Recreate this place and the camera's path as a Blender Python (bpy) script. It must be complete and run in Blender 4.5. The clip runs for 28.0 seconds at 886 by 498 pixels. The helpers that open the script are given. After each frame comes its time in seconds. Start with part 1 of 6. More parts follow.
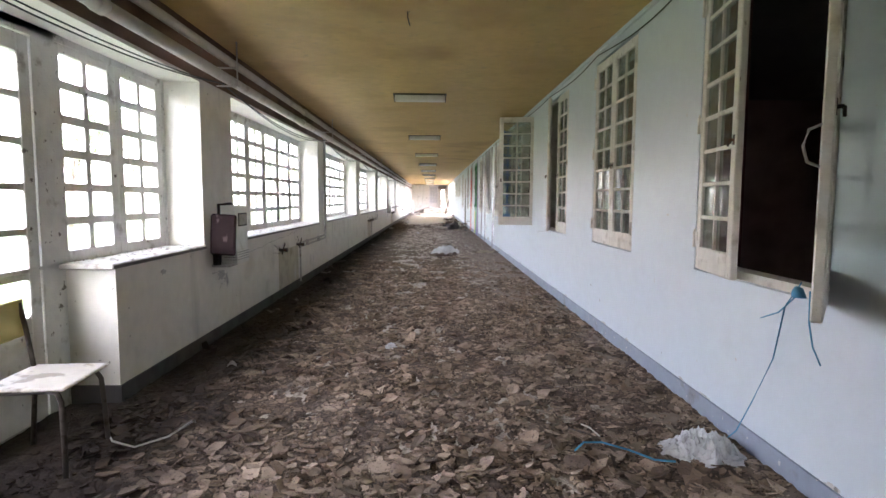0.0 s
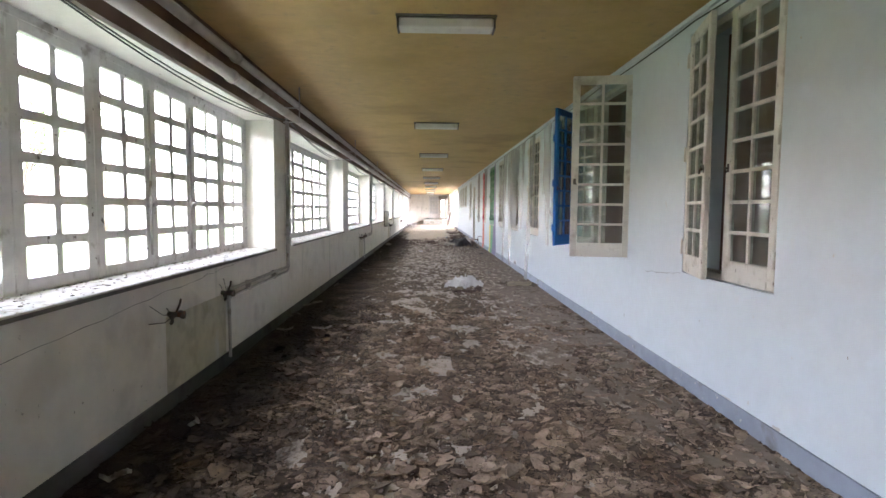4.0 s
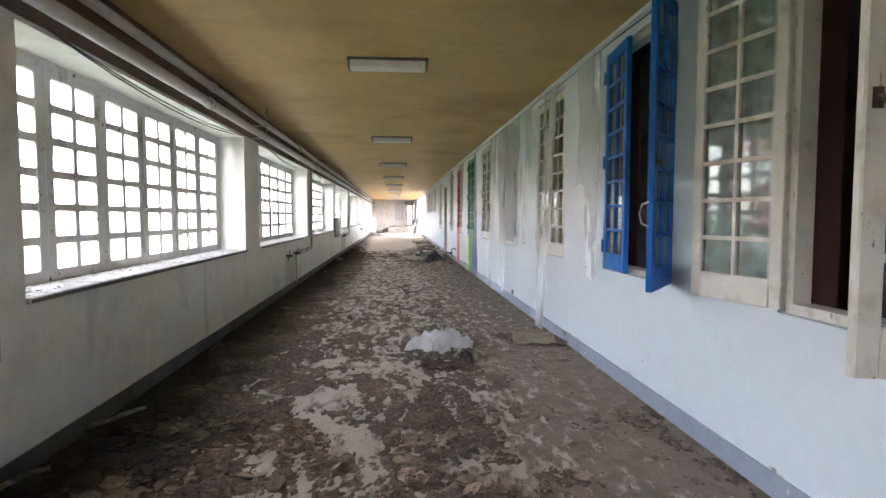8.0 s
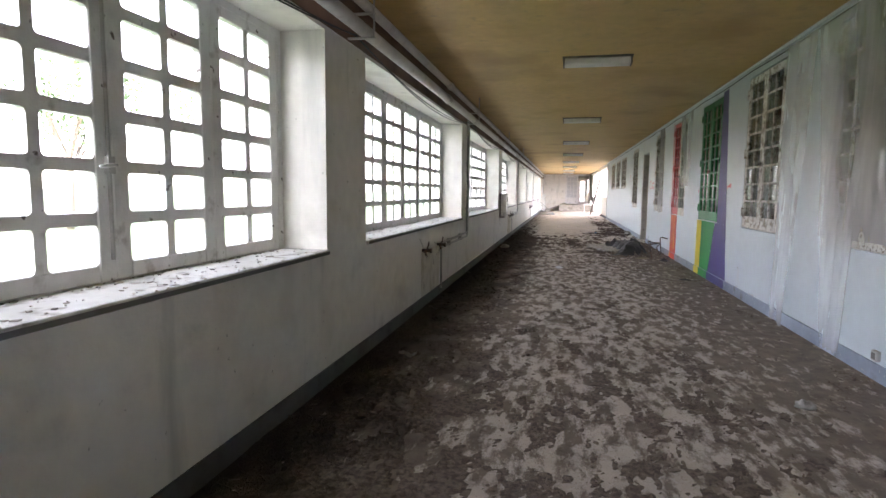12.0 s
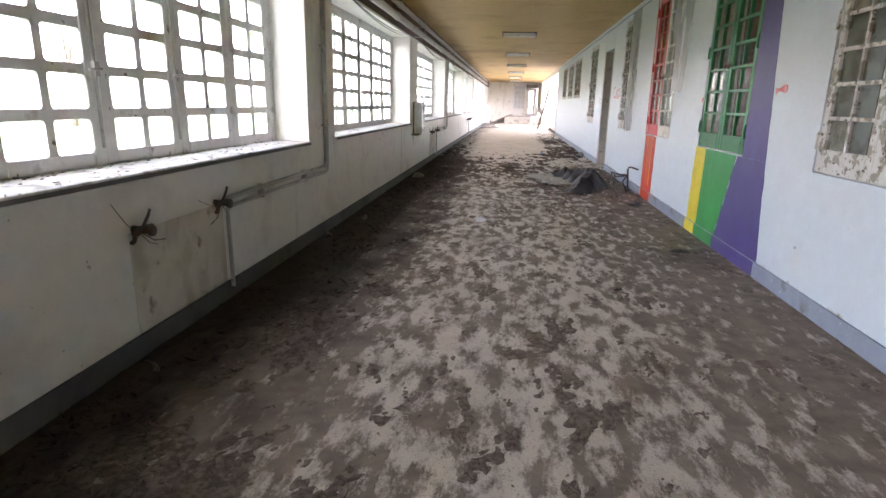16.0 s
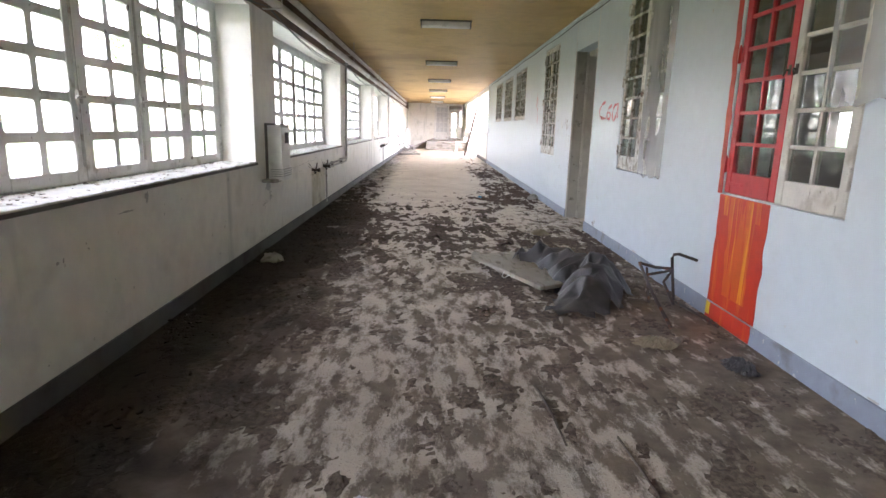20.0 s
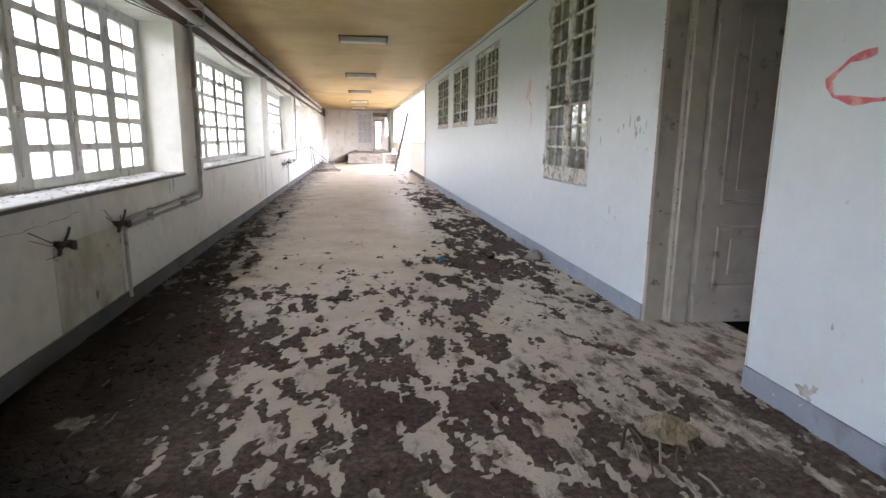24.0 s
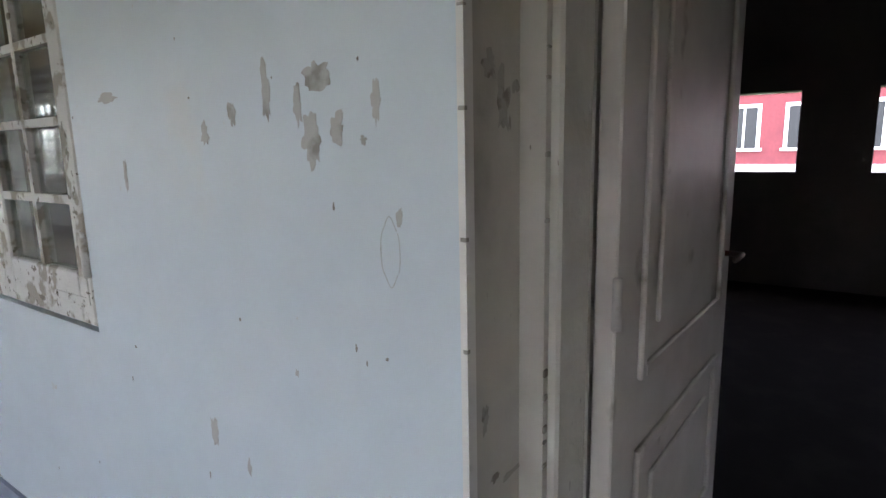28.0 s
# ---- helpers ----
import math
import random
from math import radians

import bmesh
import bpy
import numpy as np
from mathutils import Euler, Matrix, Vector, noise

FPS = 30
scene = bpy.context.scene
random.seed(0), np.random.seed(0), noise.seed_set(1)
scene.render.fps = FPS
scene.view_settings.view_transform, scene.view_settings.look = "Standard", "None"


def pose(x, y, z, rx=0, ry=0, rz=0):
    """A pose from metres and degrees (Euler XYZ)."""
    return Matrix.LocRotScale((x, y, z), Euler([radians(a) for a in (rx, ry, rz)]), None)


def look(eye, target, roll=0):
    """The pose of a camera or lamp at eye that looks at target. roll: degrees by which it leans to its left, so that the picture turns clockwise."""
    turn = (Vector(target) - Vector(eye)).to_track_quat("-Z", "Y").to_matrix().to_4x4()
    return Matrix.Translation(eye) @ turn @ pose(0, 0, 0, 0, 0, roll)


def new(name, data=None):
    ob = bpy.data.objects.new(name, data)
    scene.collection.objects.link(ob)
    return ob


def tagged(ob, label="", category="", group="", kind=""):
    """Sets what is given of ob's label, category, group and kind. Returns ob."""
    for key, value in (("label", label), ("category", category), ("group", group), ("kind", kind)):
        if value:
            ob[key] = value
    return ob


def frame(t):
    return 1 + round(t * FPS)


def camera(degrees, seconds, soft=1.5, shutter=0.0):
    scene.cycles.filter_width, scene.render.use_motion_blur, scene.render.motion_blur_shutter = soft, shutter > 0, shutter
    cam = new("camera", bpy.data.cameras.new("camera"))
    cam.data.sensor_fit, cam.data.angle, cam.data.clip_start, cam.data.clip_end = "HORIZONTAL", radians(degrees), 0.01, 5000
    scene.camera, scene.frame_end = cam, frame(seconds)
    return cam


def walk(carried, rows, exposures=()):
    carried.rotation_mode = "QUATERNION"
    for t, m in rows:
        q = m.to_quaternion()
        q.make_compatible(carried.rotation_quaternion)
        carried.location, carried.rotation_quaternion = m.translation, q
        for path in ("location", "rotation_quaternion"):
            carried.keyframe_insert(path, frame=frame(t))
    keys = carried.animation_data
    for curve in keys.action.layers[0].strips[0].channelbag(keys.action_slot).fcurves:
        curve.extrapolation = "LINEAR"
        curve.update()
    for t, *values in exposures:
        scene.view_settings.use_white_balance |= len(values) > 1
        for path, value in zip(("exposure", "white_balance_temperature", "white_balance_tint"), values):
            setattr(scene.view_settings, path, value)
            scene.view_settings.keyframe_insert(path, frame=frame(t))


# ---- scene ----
cam = camera(76.0, 28.0)
EXPOSURES = [(t, e, 6500 if t < 26 else 6250, tint) for t, e, tint in ((0, 5.2, 25), (3, 5.15, 24), (8, 5.0, 23), (11.5, 4.8, 23), (13.5, 3.6, 24), (14, 3.93, 24), (14.6, 4.8, 24), (15, 5.05, 25), (16, 5.02, 25), (21, 4.88, 23), (25, 4.42, 22), (26, 4.2, 22), (26.5, 4.12, 21), (27, 4.1, 20), (28, 4.38, 21))]
PATH = [
    (0, (0.136, -0.66, 1.424), (0.176, 1.332, 1.249), 0.3),
    (0.5, (0.108, -0.193, 1.403), (0.151, 1.799, 1.229), 0.6),
    (1, (0.094, 0.294, 1.421), (0.142, 2.286, 1.25), 0.7),
    (1.5, (0.069, 0.837, 1.454), (0.123, 2.83, 1.286), 0.5),
    (2, (-0.075, 1.343, 1.448), (-0.02, 3.336, 1.291), 1.1),
    (2.5, (-0.136, 1.863, 1.429), (-0.076, 3.857, 1.275), 0.9),
    (3, (-0.172, 2.395, 1.437), (-0.117, 4.389, 1.282), 0.6),
    (3.5, (-0.194, 2.956, 1.459), (-0.146, 4.95, 1.315), 0.6),
    (5.5, (-0.153, 5.269, 1.454), (-0.072, 7.263, 1.322), 0.3),
    (6, (-0.141, 5.824, 1.461), (-0.044, 7.818, 1.338), 0.4),
    (6.5, (-0.088, 6.396, 1.445), (0.044, 8.388, 1.324), 0.4),
    (7, (-0.096, 6.966, 1.449), (0.044, 8.957, 1.324), 0.6),
    (7.5, (-0.047, 7.537, 1.435), (0.107, 9.528, 1.319), 0.1),
    (8, (0.023, 8.14, 1.434), (0.188, 10.13, 1.319), 0.1),
    (8.5, (0.101, 8.757, 1.442), (0.272, 10.747, 1.327), 0.3),
    (9, (0.164, 9.386, 1.433), (0.365, 11.373, 1.312), 0.2),
    (9.5, (0.117, 9.994, 1.41), (0.322, 11.98, 1.283), 0.5),
    (10, (0.098, 10.56, 1.408), (0.316, 12.543, 1.264), 0.4),
    (10.5, (0.055, 11.155, 1.431), (0.279, 13.135, 1.264), 0.4),
    (11, (-0.062, 11.716, 1.443), (0.161, 13.696, 1.271), 0.4),
    (11.5, (-0.265, 12.159, 1.377), (-0.211, 14.152, 1.214), 0.1),
    (13.5, (-0.535, 13.7, 1.465), (-2.045, 14.936, 1.035), 0.5),
    (14, (-0.406, 14.225, 1.367), (-1.704, 15.666, 0.879), 2.1),
    (14.5, (-0.237, 14.91, 1.364), (-1.116, 16.648, 0.91), 1.1),
    (15, (-0.133, 15.501, 1.361), (-0.603, 17.393, 0.912), 1.1),
    (15.5, (-0.077, 16.098, 1.346), (-0.328, 18.026, 0.879), 1.1),
    (16, (-0.119, 16.66, 1.359), (-0.339, 18.584, 0.859), 1.3),
    (16.5, (-0.089, 17.249, 1.351), (-0.259, 19.176, 0.845), 1.2),
    (17, (-0.126, 17.872, 1.368), (-0.253, 19.801, 0.855), 1.4),
    (17.5, (-0.159, 18.485, 1.37), (-0.268, 20.415, 0.857), 1.6),
    (18, (-0.16, 19.12, 1.406), (-0.245, 21.051, 0.893), 1.5),
    (18.5, (-0.229, 19.749, 1.402), (-0.292, 21.688, 0.917), 1.6),
    (19, (-0.163, 20.44, 1.421), (-0.196, 22.384, 0.952), 1.2),
    (19.5, (-0.213, 21.064, 1.394), (-0.213, 23.018, 0.964), 1.3),
    (20, (-0.205, 21.722, 1.375), (-0.164, 23.677, 0.955), 1.6),
    (20.5, (-0.2, 22.39, 1.382), (-0.13, 24.345, 0.966), 1.4),
    (21, (-0.175, 23.047, 1.405), (-0.074, 25.003, 1.001), 1.3),
    (21.5, (-0.158, 23.743, 1.453), (-0.031, 25.697, 1.05), 0.9),
    (23.5, (-0.181, 26.258, 1.358), (0.105, 28.202, 0.982), 0.6),
    (24, (-0.196, 26.899, 1.36), (0.099, 28.84, 0.977), 0.7),
    (24.5, (-0.134, 27.515, 1.375), (0.169, 29.455, 0.992), 0.6),
    (25, (-0.07, 28.14, 1.397), (0.244, 30.08, 1.025), 0.5),
    (25.5, (0.065, 28.704, 1.399), (0.417, 30.64, 1.038), 0.4),
    (26, (0.307, 29.275, 1.383), (0.756, 31.193, 1.037), 0.2),
    (26.5, (0.522, 29.699, 1.387), (1.149, 31.567, 1.046), -0.0),
    (27, (0.838, 30.02, 1.387), (1.791, 31.745, 1.048), -0.4),
    (27.5, (1.098, 30.24, 1.383), (2.367, 31.754, 1.076), -0.2),
    (28, (1.26, 30.365, 1.405), (2.873, 31.494, 1.054), -1.2),
]
walk(cam, [(t, look(eye, target, roll)) for t, eye, target, roll in PATH],
     EXPOSURES)

# ---- world, sun, exposure ----
world = bpy.data.worlds.new("overcast_sky")
scene.world = world
world.use_nodes = True
wn = world.node_tree
sky = wn.nodes.new("ShaderNodeTexSky")
sky.sky_type, sky.sun_disc = "NISHITA", False
sky.sun_elevation, sky.sun_rotation = radians(45), radians(172)
sky.air_density, sky.dust_density, sky.ozone_density = 1.0, 1.6, 1.0
cloud = wn.nodes.new("ShaderNodeHueSaturation")
cloud.inputs["Saturation"].default_value = 0.4
wn.links.new(sky.outputs[0], cloud.inputs["Color"])
wn.links.new(cloud.outputs[0], wn.nodes["Background"].inputs[0])
wn.nodes["Background"].inputs[1].default_value = 0.15
sun_data = bpy.data.lights.new("sun", "SUN")
sun_data.energy, sun_data.angle, sun_data.color = 0.7, radians(30), (1.0, 0.96, 0.9)
sun = new("sun", sun_data)
sun.matrix_world = look((8, -40, 60), (0, 20, 0))

# ---- materials ----


def mat(name, base, rough=0.7, spots=(), bump=0.15, bump_scale=60.0, metal=0.0, grain=0.12, grain_scale=8.0, spec=0.4):
    """A procedural surface: base colour with fine and coarse variation, and spots of (colour, scale, from, to, detail)."""
    m = bpy.data.materials.new(name)
    m.use_nodes = True
    nt = m.node_tree
    n, l = nt.nodes, nt.links
    b = n["Principled BSDF"]
    b.inputs["Roughness"].default_value = rough
    b.inputs["Metallic"].default_value = metal
    b.inputs["Specular IOR Level"].default_value = spec
    co = n.new("ShaderNodeNewGeometry")
    pos = co.outputs["Position"]

    def noise_tex(scale, detail=6.0, stretch=None):
        t = n.new("ShaderNodeTexNoise")
        t.inputs["Scale"].default_value, t.inputs["Detail"].default_value = scale, detail
        src = pos
        if stretch:
            mp = n.new("ShaderNodeMapping")
            mp.inputs["Scale"].default_value = stretch
            l.new(pos, mp.inputs["Vector"])
            src = mp.outputs[0]
        l.new(src, t.inputs["Vector"])
        return t.outputs["Fac"]

    def ramp(fac, lo, hi, a=0.0, z=1.0):
        r = n.new("ShaderNodeMapRange")
        for k, v in (("From Min", lo), ("From Max", hi), ("To Min", a), ("To Max", z)):
            r.inputs[k].default_value = v
        l.new(fac, r.inputs["Value"])
        return r.outputs[0]

    def mix(fac, a, c):
        x = n.new("ShaderNodeMix")
        x.data_type = "RGBA"
        l.new(fac, x.inputs["Factor"])
        for sock, v in ((x.inputs[6], a), (x.inputs[7], c)):
            if isinstance(v, tuple):
                sock.default_value = (*v, 1)
            else:
                l.new(v, sock)
        return x.outputs[2]

    dark = tuple(v * (1 - grain) for v in base)
    light = tuple(min(1, v * (1 + grain * 0.6)) for v in base)
    col = mix(ramp(noise_tex(grain_scale, 8), 0.3, 0.7), dark, light)
    col = mix(ramp(noise_tex(0.9, 3), 0.35, 0.7, 0, 0.5), col, tuple(v * (1 - grain * 0.8) for v in base))
    for spot in spots:
        c, scale, lo, hi = spot[:4]
        stretch = spot[4] if len(spot) > 4 else None
        col = mix(ramp(noise_tex(scale, 9, stretch), lo, hi), col, c)
    l.new(col, b.inputs["Base Color"])
    if bump:
        bp = n.new("ShaderNodeBump")
        bp.inputs["Strength"].default_value, bp.inputs["Distance"].default_value = bump, 0.01
        l.new(noise_tex(bump_scale, 8), bp.inputs["Height"])
        l.new(bp.outputs[0], b.inputs["Normal"])
    m["tools"] = 0
    return m


def further_on(m, lo, hi, c1, c2):
    """Mud that changes along the corridor from one state to the next, with a ragged border."""
    nt = m.node_tree
    n, l = nt.nodes, nt.links
    b = n["Principled BSDF"]
    old = b.inputs["Base Color"].links[0].from_socket
    g, sep, nz, fine = n.new("ShaderNodeNewGeometry"), n.new("ShaderNodeSeparateXYZ"), n.new("ShaderNodeTexNoise"), n.new("ShaderNodeTexNoise")
    nz.inputs["Scale"].default_value, nz.inputs["Detail"].default_value = 1.3, 6.0
    fine.inputs["Scale"].default_value, fine.inputs["Detail"].default_value = 30.0, 8.0
    for t in (nz, fine):
        l.new(g.outputs["Position"], t.inputs["Vector"])
    l.new(g.outputs["Position"], sep.inputs[0])
    add = n.new("ShaderNodeMath")
    add.operation = "MULTIPLY_ADD"
    add.inputs[1].default_value = 14.0
    l.new(nz.outputs["Fac"], add.inputs[0])
    l.new(sep.outputs["Y"], add.inputs[2])
    r = n.new("ShaderNodeMapRange")
    for k, v in (("From Min", lo + 7.0), ("From Max", hi + 7.0), ("To Min", 0.0), ("To Max", 0.9)):
        r.inputs[k].default_value = v
    l.new(add.outputs[0], r.inputs["Value"])
    dk = n.new("ShaderNodeMix")
    dk.data_type = "RGBA"
    rr = n.new("ShaderNodeMapRange")
    rr.inputs["From Min"].default_value, rr.inputs["From Max"].default_value = 0.4, 0.65
    l.new(fine.outputs["Fac"], rr.inputs["Value"])
    l.new(rr.outputs[0], dk.inputs["Factor"])
    dk.inputs[6].default_value, dk.inputs[7].default_value = (*c1, 1), (*c2, 1)
    x = n.new("ShaderNodeMix")
    x.data_type = "RGBA"
    l.new(r.outputs[0], x.inputs["Factor"])
    l.new(old, x.inputs[6])
    l.new(dk.outputs[2], x.inputs[7])
    l.new(x.outputs[2], b.inputs["Base Color"])


def crazed(m, scale, dark):
    """Shrinkage cracks between plates of dried mud, each plate of its own tone."""
    n, l = m.node_tree.nodes, m.node_tree.links
    b = n["Principled BSDF"]
    old = b.inputs["Base Color"].links[0].from_socket
    g, nz, off, edge, cell = (n.new(k) for k in ("ShaderNodeNewGeometry", "ShaderNodeTexNoise", "ShaderNodeVectorMath", "ShaderNodeTexVoronoi", "ShaderNodeTexVoronoi"))
    nz.inputs["Scale"].default_value, nz.inputs["Detail"].default_value = 7.0, 5.0
    l.new(g.outputs["Position"], nz.inputs["Vector"])
    off.operation = "MULTIPLY_ADD"
    off.inputs[1].default_value = (0.16, 0.16, 0.0)
    l.new(nz.outputs["Color"], off.inputs[0])
    l.new(g.outputs["Position"], off.inputs[2])
    edge.feature = "DISTANCE_TO_EDGE"
    for v in (edge, cell):
        v.voronoi_dimensions = "2D"
        v.inputs["Scale"].default_value = scale
        l.new(off.outputs[0], v.inputs["Vector"])
    tone, gap = n.new("ShaderNodeMapRange"), n.new("ShaderNodeMapRange")
    tone.inputs["To Min"].default_value, tone.inputs["To Max"].default_value = 0.6, 1.5
    sep = n.new("ShaderNodeSeparateColor")
    l.new(cell.outputs["Color"], sep.inputs[0])
    l.new(sep.outputs[0], tone.inputs["Value"])
    hs = n.new("ShaderNodeHueSaturation")
    l.new(old, hs.inputs["Color"])
    l.new(tone.outputs[0], hs.inputs["Value"])
    gap.inputs["From Min"].default_value, gap.inputs["From Max"].default_value = 0.0, 0.09
    l.new(edge.outputs["Distance"], gap.inputs["Value"])
    x = n.new("ShaderNodeMix")
    x.data_type = "RGBA"
    l.new(gap.outputs[0], x.inputs["Factor"])
    x.inputs[6].default_value = (*dark, 1)
    l.new(hs.outputs[0], x.inputs[7])
    l.new(x.outputs[2], b.inputs["Base Color"])
    bp = n.new("ShaderNodeBump")
    bp.inputs["Strength"].default_value, bp.inputs["Distance"].default_value = 0.6, 0.012
    l.new(gap.outputs[0], bp.inputs["Height"])
    l.new(b.inputs["Normal"].links[0].from_socket, bp.inputs["Normal"])
    l.new(bp.outputs[0], b.inputs["Normal"])


def damp_shade_edge(m):
    """Dark wet dirt along the foot of the window wall, ragged-edged; its colour also holds the wall's shade."""
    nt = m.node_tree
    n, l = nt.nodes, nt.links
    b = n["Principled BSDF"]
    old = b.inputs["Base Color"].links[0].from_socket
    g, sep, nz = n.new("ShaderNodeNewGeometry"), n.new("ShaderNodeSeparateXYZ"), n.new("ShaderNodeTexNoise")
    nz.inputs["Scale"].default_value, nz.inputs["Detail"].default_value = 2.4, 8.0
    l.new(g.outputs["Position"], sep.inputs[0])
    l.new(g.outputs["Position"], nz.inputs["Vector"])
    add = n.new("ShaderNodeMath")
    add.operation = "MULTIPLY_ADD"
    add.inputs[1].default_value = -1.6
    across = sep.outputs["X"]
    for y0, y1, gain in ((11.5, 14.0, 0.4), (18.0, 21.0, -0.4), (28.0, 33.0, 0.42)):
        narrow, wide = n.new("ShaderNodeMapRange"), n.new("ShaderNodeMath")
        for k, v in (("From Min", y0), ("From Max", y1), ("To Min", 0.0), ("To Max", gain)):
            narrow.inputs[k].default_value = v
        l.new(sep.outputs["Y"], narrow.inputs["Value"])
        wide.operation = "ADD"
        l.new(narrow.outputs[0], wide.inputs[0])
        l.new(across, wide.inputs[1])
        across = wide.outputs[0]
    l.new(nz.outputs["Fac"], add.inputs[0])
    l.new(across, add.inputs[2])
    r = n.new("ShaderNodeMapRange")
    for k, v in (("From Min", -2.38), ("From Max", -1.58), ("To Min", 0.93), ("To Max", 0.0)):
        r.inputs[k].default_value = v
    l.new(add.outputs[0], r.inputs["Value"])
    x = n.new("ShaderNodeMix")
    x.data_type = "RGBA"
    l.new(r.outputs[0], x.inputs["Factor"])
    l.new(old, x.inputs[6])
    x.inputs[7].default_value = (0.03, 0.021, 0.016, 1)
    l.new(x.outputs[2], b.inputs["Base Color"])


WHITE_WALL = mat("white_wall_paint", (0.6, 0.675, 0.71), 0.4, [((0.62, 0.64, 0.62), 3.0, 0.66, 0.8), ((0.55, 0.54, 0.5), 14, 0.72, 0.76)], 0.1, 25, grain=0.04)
GREY_WALL = mat("dirty_white_wall", (0.82, 0.8, 0.735), 0.5, [((0.66, 0.63, 0.55), 1.5, 0.57, 0.74), ((0.56, 0.545, 0.49), 2.2, 0.6, 0.8), ((0.4, 0.38, 0.34), 18, 0.7, 0.75), ((0.55, 0.55, 0.5), 3.0, 0.62, 0.75, (1, 1, 0.15))], 0.2, 30, grain=0.07)
REVEAL = mat("window_reveal_paint", (0.78, 0.8, 0.8), 0.6, [((0.5, 0.52, 0.48), 5, 0.64, 0.78)], 0.15, 30, grain=0.06)
CEIL = mat("ochre_ceiling_paint", (0.6, 0.412, 0.168), 0.6, [((0.46, 0.3, 0.105), 1.1, 0.5, 0.8), ((0.38, 0.235, 0.1), 0.55, 0.56, 0.78), ((0.46, 0.33, 0.15), 9, 0.6, 0.75)], 0.3, 45, grain=0.1)
SKIRT = mat("blue_grey_skirting_paint", (0.27, 0.31, 0.37), 0.6, [((0.5, 0.5, 0.48), 22, 0.66, 0.72), ((0.16, 0.16, 0.15), 4, 0.6, 0.75)], 0.2, 40)
SKIRT_L = mat("grey_skirting_paint", (0.11, 0.107, 0.105), 0.7, [((0.06, 0.055, 0.05), 4, 0.5, 0.7)], 0.2, 40)
SILL = mat("dusty_sill_board", (0.62, 0.6, 0.55), 0.8, [((0.33, 0.3, 0.25), 9, 0.56, 0.66)], 0.3, 50)
SILL_EDGE = mat("dark_sill_edge", (0.16, 0.15, 0.14), 0.7)
FRAME_W = mat("old_white_window_paint", (0.8, 0.8, 0.77), 0.45, [((0.42, 0.4, 0.35), 7, 0.6, 0.72), ((0.16, 0.14, 0.12), 16, 0.66, 0.71)], 0.2, 60)
LEAF_W = mat("peeling_cream_paint", (0.68, 0.66, 0.59), 0.6, [((0.47, 0.44, 0.37), 7, 0.56, 0.68), ((0.27, 0.235, 0.19), 34, 0.67, 0.72, (1, 1, 0.35)), ((0.16, 0.135, 0.11), 80, 0.71, 0.75)], 0.35, 60)
LEAF_OLD = mat("flaking_white_paint", (0.66, 0.66, 0.62), 0.65, [((0.33, 0.3, 0.24), 14, 0.52, 0.58), ((0.18, 0.16, 0.12), 30, 0.6, 0.64)], 0.5, 50)
BLUE = mat("bright_blue_paint", (0.002, 0.14, 0.47), 0.5, [((0.002, 0.1, 0.36), 6, 0.6, 0.75)], 0.1, 50, spec=0.2)
GREEN = mat("green_paint", (0.015, 0.2, 0.07), 0.4, [((0.01, 0.1, 0.04), 6, 0.55, 0.75)], 0.1, 50)
GREEN_L = mat("light_green_paint", (0.02, 0.28, 0.06), 0.45, [((0.015, 0.2, 0.05), 4, 0.5, 0.8, (1, 3, 0.3))], 0.1, 50)
YELLOW = mat("yellow_paint", (0.75, 0.6, 0.04), 0.45, [((0.6, 0.42, 0.02), 4, 0.5, 0.8, (1, 3, 0.3))], 0.1, 50)
VIOLET = mat("violet_paint", (0.08, 0.06, 0.2), 0.45, [((0.06, 0.07, 0.24), 4, 0.5, 0.8, (1, 3, 0.3))], 0.1, 50)
RED = mat("red_paint", (0.55, 0.03, 0.035), 0.4, [((0.4, 0.02, 0.02), 6, 0.55, 0.75)], 0.1, 50)
ORANGE = mat("orange_red_paint", (0.52, 0.036, 0.014), 0.45, [((0.6, 0.11, 0.015), 2.6, 0.56, 0.68, (1, 5, 0.5)), ((0.45, 0.03, 0.02), 3, 0.55, 0.75, (1, 4, 0.4))], 0.1, 50)
IRON = mat("painted_iron_pipe", (0.5, 0.49, 0.46), 0.5, [((0.25, 0.2, 0.15), 10, 0.6, 0.7)], 0.15, 60)
PIPE_W = mat("white_pipe_lagging", (0.6, 0.58, 0.54), 0.6, [((0.35, 0.32, 0.28), 4, 0.58, 0.75)], 0.15, 40)
RUST = mat("rusty_dark_steel", (0.1, 0.08, 0.07), 0.6, [((0.2, 0.09, 0.05), 15, 0.55, 0.65)], 0.3, 60, metal=0.4)
BLACK = mat("black_rubber", (0.02, 0.02, 0.02), 0.5, bump=0)
ENAMEL = mat("white_enamel_sheet", (0.78, 0.78, 0.74), 0.35, [((0.45, 0.43, 0.38), 5, 0.62, 0.75)], 0.05, 40)
BURNT = mat("burnt_brown_plastic", (0.028, 0.016, 0.016), 0.8, [((0.12, 0.09, 0.085), 9, 0.6, 0.66)], 0.15, 40, spec=0.15)
DOORP = mat("grey_white_door_paint", (0.54, 0.51, 0.465), 0.4, [((0.25, 0.22, 0.18), 6, 0.62, 0.7)], 0.1, 40)
LAMP_W = mat("white_lamp_housing", (0.8, 0.79, 0.74), 0.4, [((0.5, 0.47, 0.4), 6, 0.6, 0.75)], 0.05, 40)
TARP = mat("dark_grey_tarpaulin", (0.04, 0.038, 0.038), 0.45, [((0.085, 0.08, 0.075), 5, 0.54, 0.7)], 0.2, 90)
